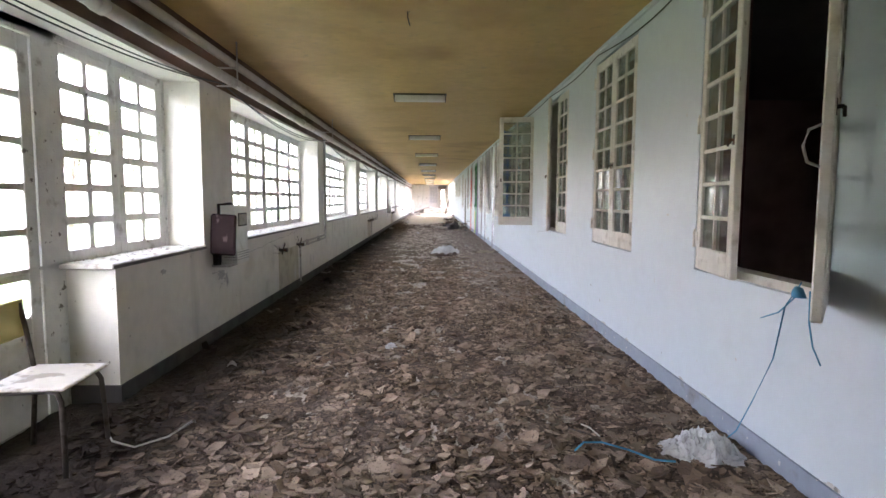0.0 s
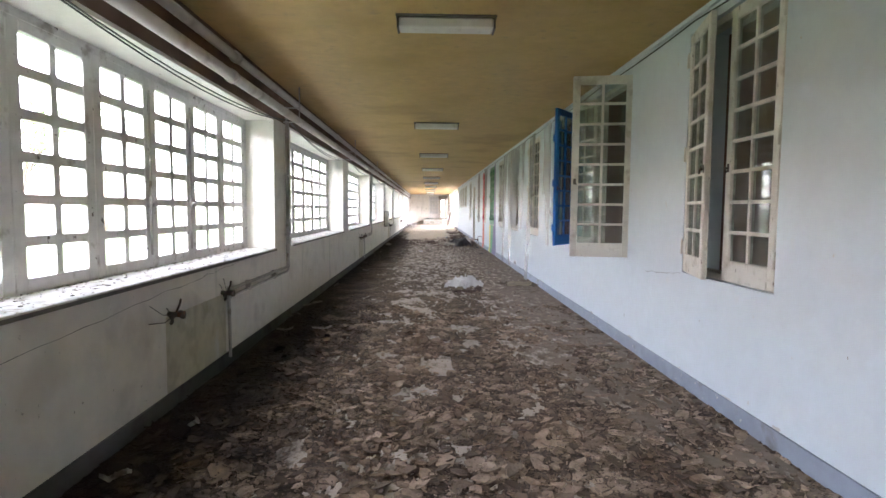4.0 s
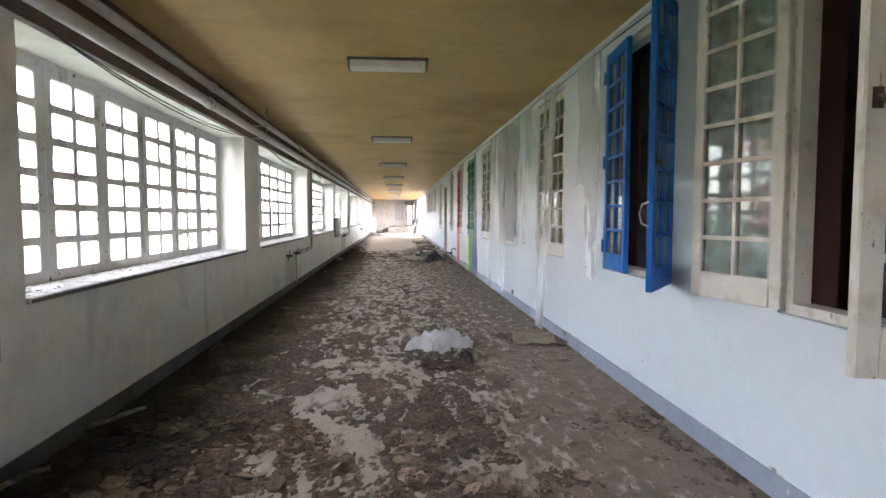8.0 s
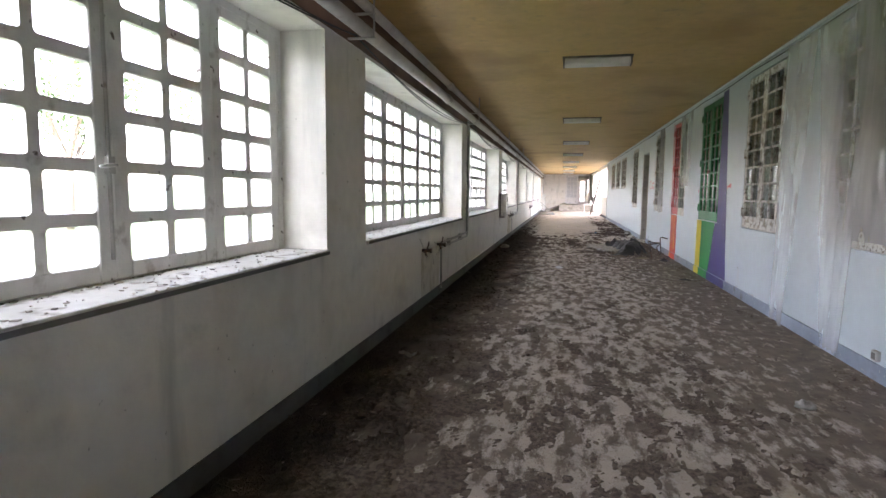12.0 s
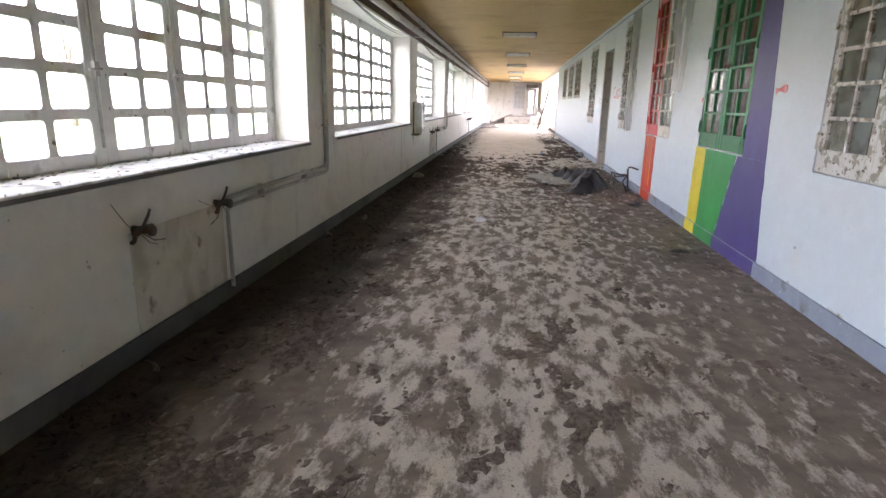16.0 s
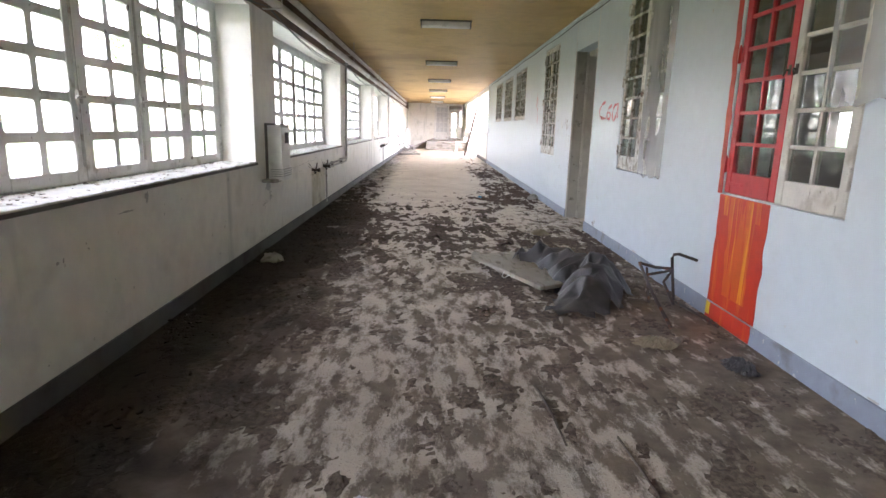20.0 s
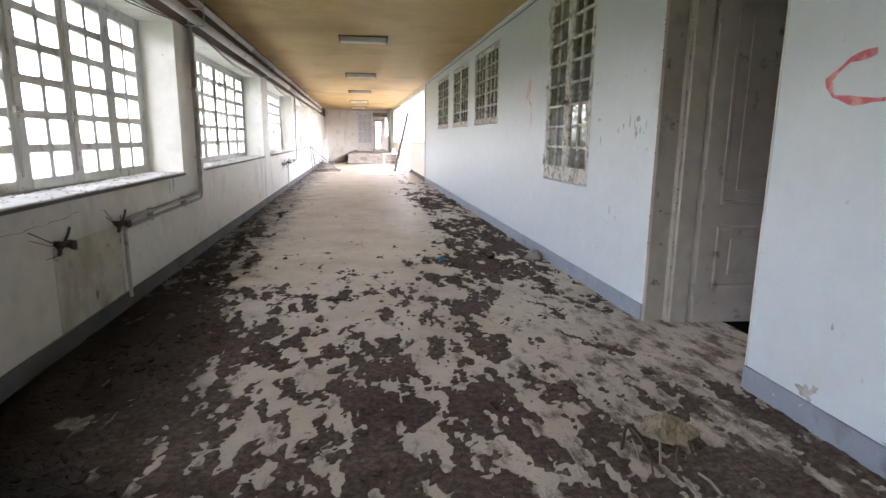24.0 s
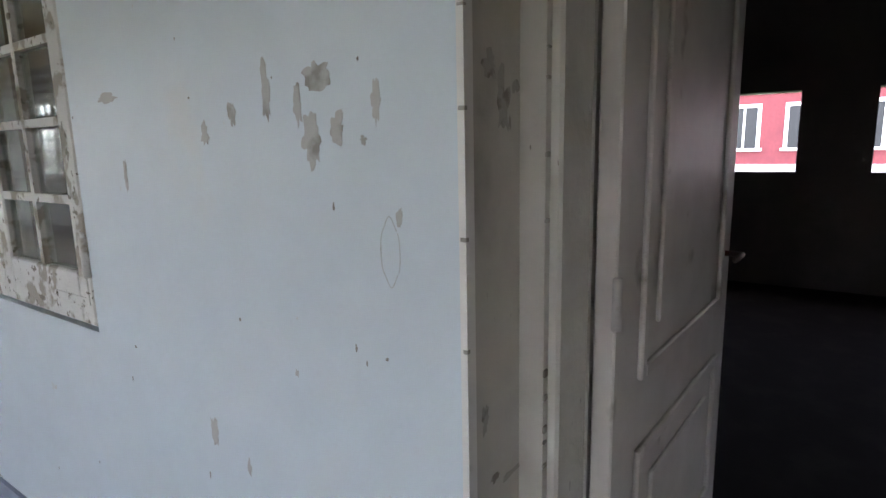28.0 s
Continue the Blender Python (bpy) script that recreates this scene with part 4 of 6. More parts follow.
# wall cabinets
VENTG = mat("grey_vent_plate", (0.3, 0.29, 0.26), 0.5, [((0.18, 0.17, 0.15), 12, 0.5, 0.7)], 0.1, 50)
for k, yb in enumerate((5.39, 28.33)):
    c = thing("wall_heater", ("scorched white wall heater with its brown cover hanging off" if k == 0 else "white enamel wall heater with a dark vent"), "heater", "", "wall heaters", pose(XL, yb, 0.72))
    sh = Shape()
    prof = [(0.03, 0.0), (0.195, 0.0), (0.2, 0.05), (0.198, 0.13), (0.188, 0.16), (0.186, 0.6), (0.17, 0.625), (0.03, 0.625)]
    n = len(prof)
    sh.add([(x, y, z) for y in (0.0, 0.38) for x, z in prof], [tuple(range(n)), tuple(range(n, 2 * n))] + [(i, (i + 1) % n, n + (i + 1) % n, n + i) for i in range(n)])
    part("body", sh, ENAMEL, c)
    part("back_plate", Shape().box(0.0, -0.012, -0.03, 0.029, 0.39, 0.645, None, 0.003), BURNT if k == 0 else SILL_EDGE, c)
    for i in range(4):
        part("groove", Shape().box(0.196, 0.004, 0.045 + 0.026 * i, 0.202, 0.376, 0.05 + 0.026 * i).box(0.06, -0.0015, 0.045 + 0.026 * i, 0.19, 0.0, 0.049 + 0.026 * i), SILL_EDGE, c)
    part("bracket", Shape().box(0.0, -0.2, -0.01, 0.15, -0.015, 0.022, None, 0.008).box(0.0, -0.015, -0.03, 0.12, 0.3, -0.004, None, 0.006), STONE, c)
    if k == 0:
        part("vent_rim", Shape().box(0.187, 0.075, 0.4, 0.197, 0.345, 0.545, None, 0.004), BLACK, c)
        part("vent", Shape().box(0.197, 0.092, 0.415, 0.2, 0.328, 0.53, None, 0.001), VENTG, c, "grey vent plate")
        cover = part("cover", Shape().box(0.015, -0.31, 0.135, 0.27, -0.262, 0.55, pose(0, 0, 0, 0, 3, 0), 0.018), BURNT, c, "scorched brown cover")
        part("arm", Shape().box(0.04, -0.262, 0.02, 0.1, -0.2, 0.3), BURNT, c)
        part("cap", Shape().tube([(0.06, 0.05, 0.625), (0.06, 0.05, 0.642), (0.075, 0.2, 0.646)], 0.012, 8), BURNT, c)
    else:
        part("vent", Shape().box(0.187, 0.15, 0.42, 0.193, 0.3, 0.545, None, 0.002), BLACK, c)
        part("lid", Shape().box(0.03, -0.008, 0.626, 0.182, 0.386, 0.636), SILL_EDGE, c)
DARKST = mat("grime", (0.16, 0.15, 0.13), 0.9, bump=0)


def blotch(name, x, y, z, w, h, side, material, seed, label, thick=0.0006, category="wall mark"):
    """A thin uneven patch on a long wall."""
    rnd = random.Random(seed)
    n = 30
    pts = []
    for i in range(n):
        a = 2 * math.pi * i / n
        r = 0.5 * (0.8 + 0.5 * noise.fractal(Vector((math.cos(a) * 1.5, math.sin(a) * 1.5, seed * 2.7)), 0.7, 2.1, 4) + rnd.uniform(-0.06, 0.06))
        pts.append((y + math.cos(a) * r * w, z + math.sin(a) * r * h))
    v = [(x, p, q) for p, q in pts] + [(x - side * thick, p, q) for p, q in pts]
    f = [tuple(range(n)), tuple(range(n, 2 * n))] + [(i, (i + 1) % n, n + (i + 1) % n, n + i) for i in range(n)]
    return solid(name, Shape().add(v, f), material, label, category, "structure")


def crack(pts, x, side, label="thin dark crack in the plaster"):
    v, f = [], []
    rnd = random.Random(len(pts))
    line = []
    for (a, b), (c, d) in zip(pts, pts[1:]):
        for i in range(6):
            u = i / 6
            line.append((a + (c - a) * u + rnd.uniform(-0.02, 0.02), b + (d - b) * u + rnd.uniform(-0.012, 0.012)))
    for i, (p, q) in enumerate(line):
        w = rnd.uniform(0.0006, 0.0022)
        v += [(x - side * 0.0015, p, q - w), (x - side * 0.0015, p, q + w)]
        if i:
            k = 2 * i
            f.append((k - 2, k, k + 1, k - 1))
    solid("wall_crack", Shape().add(v, f), DARKST, label, "crack", "structure")


crack([(6.0, 0.72), (7.1, 0.8), (8.4, 0.86), (9.3, 0.89), (10.6, 0.93)], XL, -1)
crack([(5.2, 0.66), (5.5, 0.62), (5.7, 0.67), (5.95, 0.72)], XL, -1)
crack([(29.3, 0.76), (30.2, 0.79), (30.7, 0.8), (31.3, 0.83)], XL, -1)
crack([(8.26, 0.94), (8.7, 0.9), (9.1, 0.87)], XR, 1)
crack([(13.6, 0.93), (13.9, 0.91)], XR, 1)
for y0 in (5.4, 28.32):
    for sd in range(7):
        rr = random.Random(sd + int(y0))
        yy, zz = y0 + rr.uniform(-0.1, 0.3), rr.uniform(0.5, 0.66)
        crack([(yy, zz), (yy + rr.uniform(-0.1, 0.1), zz - rr.uniform(0.02, 0.09)), (yy + rr.uniform(-0.15, 0.15), zz - rr.uniform(0.06, 0.16))], XL, -1)
SCRAPE = mat("scraped_grey_render", (0.47, 0.475, 0.455), 0.9, [((0.3, 0.29, 0.26), 20, 0.5, 0.65)], 0.3, 50)
BARE = mat("bare_plaster", (0.53, 0.525, 0.5), 0.9, [((0.42, 0.41, 0.38), 20, 0.5, 0.65)], 0.3, 50)
for sd, (y, z, w, h) in enumerate([(25.56, 0.86, 0.05, 0.09), (33.18, 0.83, 0.04, 0.15), (27.1, 0.84, 0.05, 0.05), (25.3, 0.8, 0.2, 0.015), (5.45, 0.6, 0.22, 0.14), (5.62, 0.52, 0.1, 0.2), (4.15, 0.8, 0.12, 0.05), (28.4, 0.64, 0.25, 0.1), (28.45, 0.55, 0.06, 0.2), (12.9, 0.45, 0.03, 0.02), (31.6, 0.6, 0.04, 0.05), (33.3, 0.85, 0.05, 0.2)]):
    blotch("plaster_chip", XL, y, z, w, h, -1, BARE, sd + 50, "chipped plaster showing grey render")
for sd, (y, z, w, h) in enumerate([(31.235, 1.515, 0.035, 0.14), (31.1, 1.53, 0.085, 0.07), (31.122, 1.42, 0.075, 0.13), (31.057, 1.44, 0.05, 0.08), (31.338, 1.48, 0.035, 0.08), (31.433, 1.446, 0.035, 0.06),
                                   (31.5, 0.775, 0.04, 0.12), (31.816, 1.538, 0.13, 0.03), (31.15, 1.485, 0.03, 0.09), (30.97, 1.48, 0.025, 0.09), (31.0, 1.42, 0.02, 0.02), (31.77, 1.36, 0.02, 0.14), (30.93, 1.3, 0.015, 0.05), (31.38, 0.72, 0.02, 0.05), (31.2, 0.98, 0.015, 0.02), (5.345, 0.35, 0.035, 0.04), (5.706, 0.46, 0.05, 0.03), (7.9, 0.6, 0.015, 0.03), (9.6, 0.33, 0.02, 0.05), (12.4, 0.3, 0.03, 0.03), (20.9, 0.4, 0.05, 0.04), (29.19, 0.165, 0.13, 0.1), (29.14, 0.2, 0.06, 0.06), (29.09, 0.53, 0.02, 0.05)]):
    blotch("scraped_paint", XR, y, z, w * 0.85, h * 0.8, 1, SCRAPE, sd, "small scrape in the white paint")
SCUFF = mat("chipped_edge", (0.55, 0.54, 0.5), 0.9, [((0.25, 0.24, 0.22), 20, 0.5, 0.6)], 0.3, 50)
rnd = random.Random(5)
for k in range(46):
    y = rnd.uniform(0.5, 44)
    if 29.4 < y < 31.0:
        continue
    blotch("skirting_chip", XR, y, 0.135, rnd.uniform(0.03, 0.2), rnd.uniform(0.01, 0.035), 1, SCUFF if k % 3 else BARE, k + 200, "chipped paint along the skirting")

# small dark specks in the paint
SPECK = mat("grey_brown_speck", (0.3, 0.29, 0.26), 0.9, [((0.16, 0.15, 0.13), 40, 0.5, 0.6)], 0.3, 80)
rnd = random.Random(77)
for k in range(64):
    y = rnd.uniform(30.9, 32.1) if k < 26 else rnd.uniform(3.5, 44)
    z = rnd.uniform(0.3, 1.9) if k < 26 else rnd.uniform(0.2, 1.15)
    if 28.5 < y < 30.85 or 20.5 < y < 26.5:
        continue
    w = rnd.uniform(0.003, 0.009)
    blotch("paint_speck", XR, y, z, w, w * rnd.uniform(0.8, 4.0), 1, SPECK, 300 + k, "tiny dark speck in the white paint")
FADE = mat("faint_ring_mark", (0.52, 0.56, 0.56), 0.85, [((0.44, 0.46, 0.44), 60, 0.5, 0.6)], 0.1, 60)
ring = []
for i in range(33):
    a = 2 * math.pi * i / 32
    ring.append((XR + 0.0015, 30.952 + 0.02 * math.cos(a), 1.24 + 0.055 * math.sin(a) + 0.004 * math.sin(5 * a)))
solid("ring_mark", Shape().tube(ring, 0.0026, 4), FADE, "faint oval ring mark on the white wall", "wall mark", "structure")

# moulding and cable along the inner wall's top
solid("trim", Shape().box(XR - 0.03, Y0, CEIL_Z - 0.045, XR, 45.0, CEIL_Z, None, 0.008), WHITE_WALL, "narrow white cornice strip", "cornice", "structure")
pts = [(XR - 0.012, y, 2.99 - np.interp(y, (4, 9), (0.09, 0.02)) * abs(math.sin((y - 0.6) * math.pi / 2.522))) for y in np.arange(Y0, 45.0, 0.25)]
solid("wall_cable", Shape().tube(pts, 0.006, 6), BLACK, "dark cable clipped along the top of the wall", "cable")
s = Shape().tube([(-0.08, 4.45, CEIL_Z), (-0.08, 4.45, 3.0), (-0.06, 4.44, 2.93)], 0.006, 6).box(-0.1, 4.43, 3.06, -0.06, 4.47, CEIL_Z)
solid("hanging_wire", s, RUST, "short loose wire hanging from the ceiling", "wire")

# ---- painted stripes round the green and the red window ----


def stripe(name, ya, yb, z0, z1, material, seed, label, x=XR, lean=0.0, thick=0.003, lean_b=None):
    """A brushed stripe of paint with uneven edges."""
    rnd = random.Random(seed)
    n = max(3, int((z1 - z0) / 0.05))
    v, f = [], []
    for i in range(n + 1):
        u = i / n
        z = z0 + (z1 - z0) * u
        a, b = ya + lean * u + 0.02 * noise.noise(Vector((z * 7, seed, 0))) + rnd.uniform(-0.002, 0.002), yb + (lean if lean_b is None else lean_b) * u + 0.02 * noise.noise(Vector((z * 7, seed, 4))) + rnd.uniform(-0.002, 0.002)
        v += [(x, a, z), (x, b, z), (x - thick, a, z), (x - thick, b, z)]
        if i:
            k, j = 4 * i, 4 * i - 4
            f += [(j + 2, j + 3, k + 3, k + 2), (j, k, k + 2, j + 2), (j + 1, j + 3, k + 3, k + 1), (j, j + 1, k + 1, k)]
    f += [(0, 1, 3, 2), (4 * n, 4 * n + 2, 4 * n + 3, 4 * n + 1)]
    solid(name, Shape().add(v, f), material, label, "wall paint", "structure")


XS = XR - 0.0152
stripe("yellow_stripe", 23.1, 23.44, 0.13, 0.945, YELLOW, 1, "yellow painted stripe under the green window", lean=-0.03)
stripe("green_stripe", 22.52, 23.1, 0.13, 0.945, GREEN_L, 2, "green painted stripe under the green window", lean=-0.3, lean_b=-0.02)
stripe("violet_stripe", 21.48, 22.52, 0.13, 0.945, VIOLET, 3, "violet painted stripe under the green window", lean=0.12, lean_b=-0.32)
stripe("violet_stripe", 21.6, 22.09, 0.946, 2.95, VIOLET, 4, "violet painted stripe beside the green window", lean=0.22, lean_b=0.0)
stripe("yellow_stripe", 23.1, 23.44, 0.004, 0.125, YELLOW, 5, "yellow paint carried over the skirting", XS)
stripe("green_stripe", 22.52, 23.1, 0.004, 0.125, GREEN_L, 6, "green paint carried over the skirting", XS)
stripe("violet_stripe", 21.5, 22.52, 0.004, 0.125, VIOLET, 7, "violet paint carried over the skirting", XS)
stripe("orange_stripe", 25.28, 25.92, 0.13, 0.945, ORANGE, 8, "orange and red painted stripe under the red leaf", lean=0.0)
stripe("orange_stripe", 25.28, 25.9, 0.004, 0.125, ORANGE, 9, "orange paint carried over the skirting", XS)
stripe("orange_stripe", 25.905, 25.97, 0.95, 2.93, ORANGE, 10, "orange painted edge beside the red leaf", lean=0.05)
AMBER = mat("amber_brush_paint", (0.6, 0.1, 0.012), 0.45, [((0.72, 0.3, 0.015), 5, 0.52, 0.64, (1, 5, 0.25)), ((0.52, 0.036, 0.014), 6, 0.5, 0.6, (1, 5, 0.3))], 0.1, 50)
stripe("amber_brushwork", 25.42, 25.72, 0.22, 0.88, AMBER, 11, "amber brush strokes over the red paint", XR - 0.0032, 0.04, 0.001)
stripe("amber_brushwork", 25.36, 25.84, 0.8, 0.94, AMBER, 12, "amber brush strokes under the red leaf", XR - 0.0045, 0.0, 0.001)
stripe("yellow_brushwork", 25.83, 25.9, 0.03, 0.125, YELLOW, 13, "yellow paint drip on the skirting", XS - 0.0032, 0.0, 0.001)
SPRAY = mat("red_spray_paint", (0.62, 0.14, 0.16), 0.6, [((0.72, 0.45, 0.46), 14, 0.48, 0.68)], 0, 40)


def sprayed(name, strokes, label, r=0.019):
    g = thing(name, label, "graffiti", "structure")
    for pts in strokes:
        fine = []
        for (a, b), (c, d) in zip(pts, pts[1:]):
            fine += [(a + (c - a) * i / 4, b + (d - b) * i / 4) for i in range(4)]
        fine.append(pts[-1])
        v, f = [], []
        for i, (y, z) in enumerate(fine):
            p, q = fine[max(0, i - 1)], fine[min(len(fine) - 1, i + 1)]
            d = Vector((q[0] - p[0], q[1] - p[1], 0)).normalized()
            w = r * (0.75 + 0.35 * math.sin(i * 0.9))
            v += [(XR - 0.0015, y - d.y * w, z + d.x * w), (XR - 0.0015, y + d.y * w, z - d.x * w)]
            if i:
                k = 2 * i
                f.append((k - 2, k, k + 1, k - 1))
        part("stroke", Shape().add(v, f), SPRAY, g)


sprayed("sprayed_number", [[(29.07, 1.74), (29.2, 1.72), (29.31, 1.64), (29.27, 1.57), (29.15, 1.54), (29.0, 1.54)],
                           [(28.79, 1.69), (28.92, 1.66), (28.97, 1.58), (28.95, 1.53), (28.85, 1.53), (28.81, 1.57), (28.86, 1.6), (28.95, 1.61)],
                           [(28.66, 1.7), (28.73, 1.65), (28.76, 1.57), (28.69, 1.5), (28.62, 1.55), (28.58, 1.63), (28.56, 1.7), (28.66, 1.69)],
                           [(28.56, 1.7), (28.55, 1.62), (28.55, 1.54)]], "red sprayed scrawl on the white wall beside the door")
sprayed("sprayed_scrawl", [[(33.95, 2.1), (34.05, 1.98), (34.1, 1.86), (33.98, 1.95), (33.93, 2.04), (33.98, 1.84), (33.9, 1.78), (33.87, 1.66), (33.87, 1.5)]], "thin red sprayed squiggle on the white wall", 0.012)
sprayed("sprayed_dash", [[(21.42, 1.52), (21.52, 1.52), (21.62, 1.5)]], "short red sprayed dash", 0.03)
sprayed("sprayed_dash", [[(23.38, 1.45), (23.44, 1.45)]], "short red sprayed dash", 0.025)

# ---- hanging plastic sheets ----


def sheet(top, bottom, seed, label, x=XR - 0.045, amp=0.003, ragged=0.025, curl=0.0):
    """A veil of thin film from a top edge (y0, y1, z) to a bottom edge (y0, y1, z), hanging in soft creases."""
    ny, nz = max(8, int((top[1] - top[0]) / 0.03)), 36
    v, f = [], []
    for j in range(nz + 1):
        u = j / nz
        a, b = top[0] + (bottom[0] - top[0]) * u, top[1] + (bottom[1] - top[1]) * u
        for i in range(ny + 1):
            w = i / ny
            low = bottom[2] + ragged * noise.noise(Vector((w * 5, seed * 1.3, 0))) * 2
            z = top[2] + (low - top[2]) * u
            y = a + (b - a) * w + 0.03 * noise.noise(Vector((seed, u * 4, 2.0 + (w > 0.5)))) * abs(2 * w - 1)
            fold = amp * (noise.noise(Vector((w * 9 * (b - a + 0.4), u * 1.2, seed))))
            v.append((x + fold - curl * u * u, y, max(0.012, z)))
    for j in range(nz):
        for i in range(ny):
            k = j * (ny + 1) + i
            f.append((k, k + 1, k + ny + 2, k + ny + 1))
    s = Shape()
    s.add(v, f, None, True)
    return solid("plastic_sheet", s, SHEET, label, "plastic sheet", "", "hanging sheets")


VEIL = "torn translucent plastic sheet hanging against the wall"
sheet((13.3, 14.0, 2.96), (13.35, 13.6, 0.85), 1, VEIL, ragged=0.03)
sheet((13.25, 13.75, 2.96), (13.3, 13.95, 1.75), 8, "folded flap of grey plastic sheet under the ceiling", XR - 0.06, ragged=0.03)
sheet((14.55, 15.15, 2.96), (14.98, 15.36, 0.02), 2, "long torn strip of plastic sheet hanging to the floor", XR - 0.08, 0.012, 0.03, 0.05)
sheet((15.9, 18.5, 2.96), (16.3, 18.4, 1.02), 3, "wide veil of translucent plastic sheet over a window", ragged=0.03)
sheet((17.5, 18.6, 2.96), (17.8, 18.15, 0.05), 4, VEIL, XR - 0.065, 0.012)
sheet((18.65, 19.4, 2.96), (19.0, 19.35, 0.05), 5, VEIL, XR - 0.06, 0.01, 0.03, 0.03)
sheet((26.95, 27.65, 2.96), (27.0, 27.6, 0.95), 6, VEIL)
sheet((23.95, 24.98, 2.96), (24.1, 24.85, 1.55), 7, "torn grey plastic sheet over the white leaf", ragged=0.03)

# ---- door in the recess ----
s = Shape()
fx0, fx1 = XB - 0.13, XB + 0.01
s.box(fx0, DOOR_Y[0], 0, fx1, DOOR_Y[0] + 0.07, 2.56, None, 0.006)
s.box(fx0, DOOR_Y[1] - 0.07, 0, fx1, DOOR_Y[1], 2.56, None, 0.006)
s.box(fx0, DOOR_Y[0] + 0.07, 2.49, fx1, DOOR_Y[1] - 0.07, 2.56, None, 0.006)
# two boxes added behind the jamb to block the window and darken the hinge gap
s.box(XB + 0.0102, DOOR_Y[1] - 0.02, 0, XB + 0.07, DOOR_Y[1] + 0.05, 2.56)
s.box(XB + 0.03, DOOR_Y[1] - 0.066, 0, XB + 0.09, DOOR_Y[1] - 0.0202, 2.56)
s.box(fx0 - 0.02, DOOR_Y[1] - 0.05, 0, fx0, DOOR_Y[1], 2.52)
DOORF = mat("chipped_cream_paint", (0.55, 0.535, 0.475), 0.55, [((0.42, 0.4, 0.34), 5, 0.55, 0.72), ((0.2, 0.17, 0.14), 46, 0.7, 0.74, (1, 1, 0.3))], 0.2, 50)
solid("door_frame", s, DOORF, "chipped cream door frame in the recess", "door frame", "structure")
s = Shape().box(XR - 0.004, DOOR_Y[1] - 0.006, 0, XR + 0.02, DOOR_Y[1] + 0.006, CEIL_Z - 0.05)
s.box(XR - 0.004, DOOR_Y[0] - 0.006, 0, XR + 0.02, DOOR_Y[0] + 0.006, CEIL_Z - 0.05)
solid("trim", s, TRIMW, "white corner strip of the recess", "corner strip", "structure")
REC = mat("grimy_recess_paint", (0.5, 0.48, 0.42), 0.7, [((0.3, 0.28, 0.24), 4, 0.55, 0.7), ((0.25, 0.225, 0.19), 30, 0.69, 0.74, (1, 1, 0.4))], 0.2, 40)
s = Shape().box(XR + 0.022, DOOR_Y[1] - 0.004, 0, fx0 - 0.021, DOOR_Y[1], 2.56)
s.box(XR + 0.022, DOOR_Y[0], 0, fx0, DOOR_Y[0] + 0.004, 2.56)
solid("recess_lining", s, REC, "grimy grey-cream plaster of the door recess", "wall", "structure")
GRIME = mat("grime_on_reveal", (0.37, 0.355, 0.315), 0.9, [((0.23, 0.21, 0.18), 30, 0.5, 0.6)], 0.3, 60)
rnd = random.Random(31)


def reveal_mark(x, z, w, h, seed, material, label):
    """A thin uneven patch on the door's reveal, which faces along the corridor."""
    pts = []
    for i in range(22):
        a = 2 * math.pi * i / 22
        r = 0.5 * (0.8 + 0.6 * noise.fractal(Vector((math.cos(a) * 1.6, math.sin(a) * 1.6, seed * 1.9)), 0.7, 2.1, 4))
        pts.append((x + math.cos(a) * r * w, z + math.sin(a) * r * h))
    y = DOOR_Y[1] - 0.0046
    v = [(p, y, q) for p, q in pts] + [(p, y - 0.0006, q) for p, q in pts]
    f = [tuple(range(22)), tuple(range(22, 44))] + [(i, (i + 1) % 22, 22 + (i + 1) % 22, 22 + i) for i in range(22)]
    solid("reveal_mark", Shape().add(v, f), material, label, "wall mark", "structure")


for k, (x, z, w, h) in enumerate(((2.02, 1.525, 0.05, 0.045), (2.06, 1.47, 0.05, 0.1), (2.1, 1.5, 0.03, 0.03), (2.0, 0.97, 0.03, 0.05), (2.09, 0.83, 0.09, 0.016), (2.03, 0.85, 0.03, 0.02), (2.05, 0.6, 0.04, 0.03), (2.0, 1.9, 0.03, 0.08), (2.08, 2.1, 0.05, 0.05), (2.04, 0.3, 0.08, 0.06))):
    reveal_mark(x, z, w, h, k, GRIME, "smear of grime on the door reveal")
for k in range(24):
    z = rnd.uniform(0.1, 2.3)
    solid("edge_chip", Shape().box(fx0 - 0.0215, DOOR_Y[1] - 0.054, z, fx0 - 0.008, DOOR_Y[1] - 0.0495, z + rnd.uniform(0.003, 0.014), None, 0.001), GRIME, "chipped paint on the edge of the door frame", "wall mark", "structure")
for k in range(16):
    z = rnd.uniform(0.3, 2.9)
    solid("edge_chip", Shape().box(XR - 0.0046, DOOR_Y[1] - 0.0066, z, XR + 0.004, DOOR_Y[1] + rnd.uniform(0.001, 0.006), z + rnd.uniform(0.003, 0.01), None, 0.001), GRIME, "chipped plaster on the corner of the doorway", "wall mark", "structure")
door = thing("panel_door", "grey-white panelled wooden door standing open into the room", "door", "structure", "", pose(XB + 0.02, DOOR_Y[1] - 0.075, 0.012, 0, 0, -3))
DW, DH, DT = 0.98, 2.46, 0.045
part("door_leaf", Shape().box(0, -DT, 0, DW, 0, DH, None, 0.004), DOORP, door)
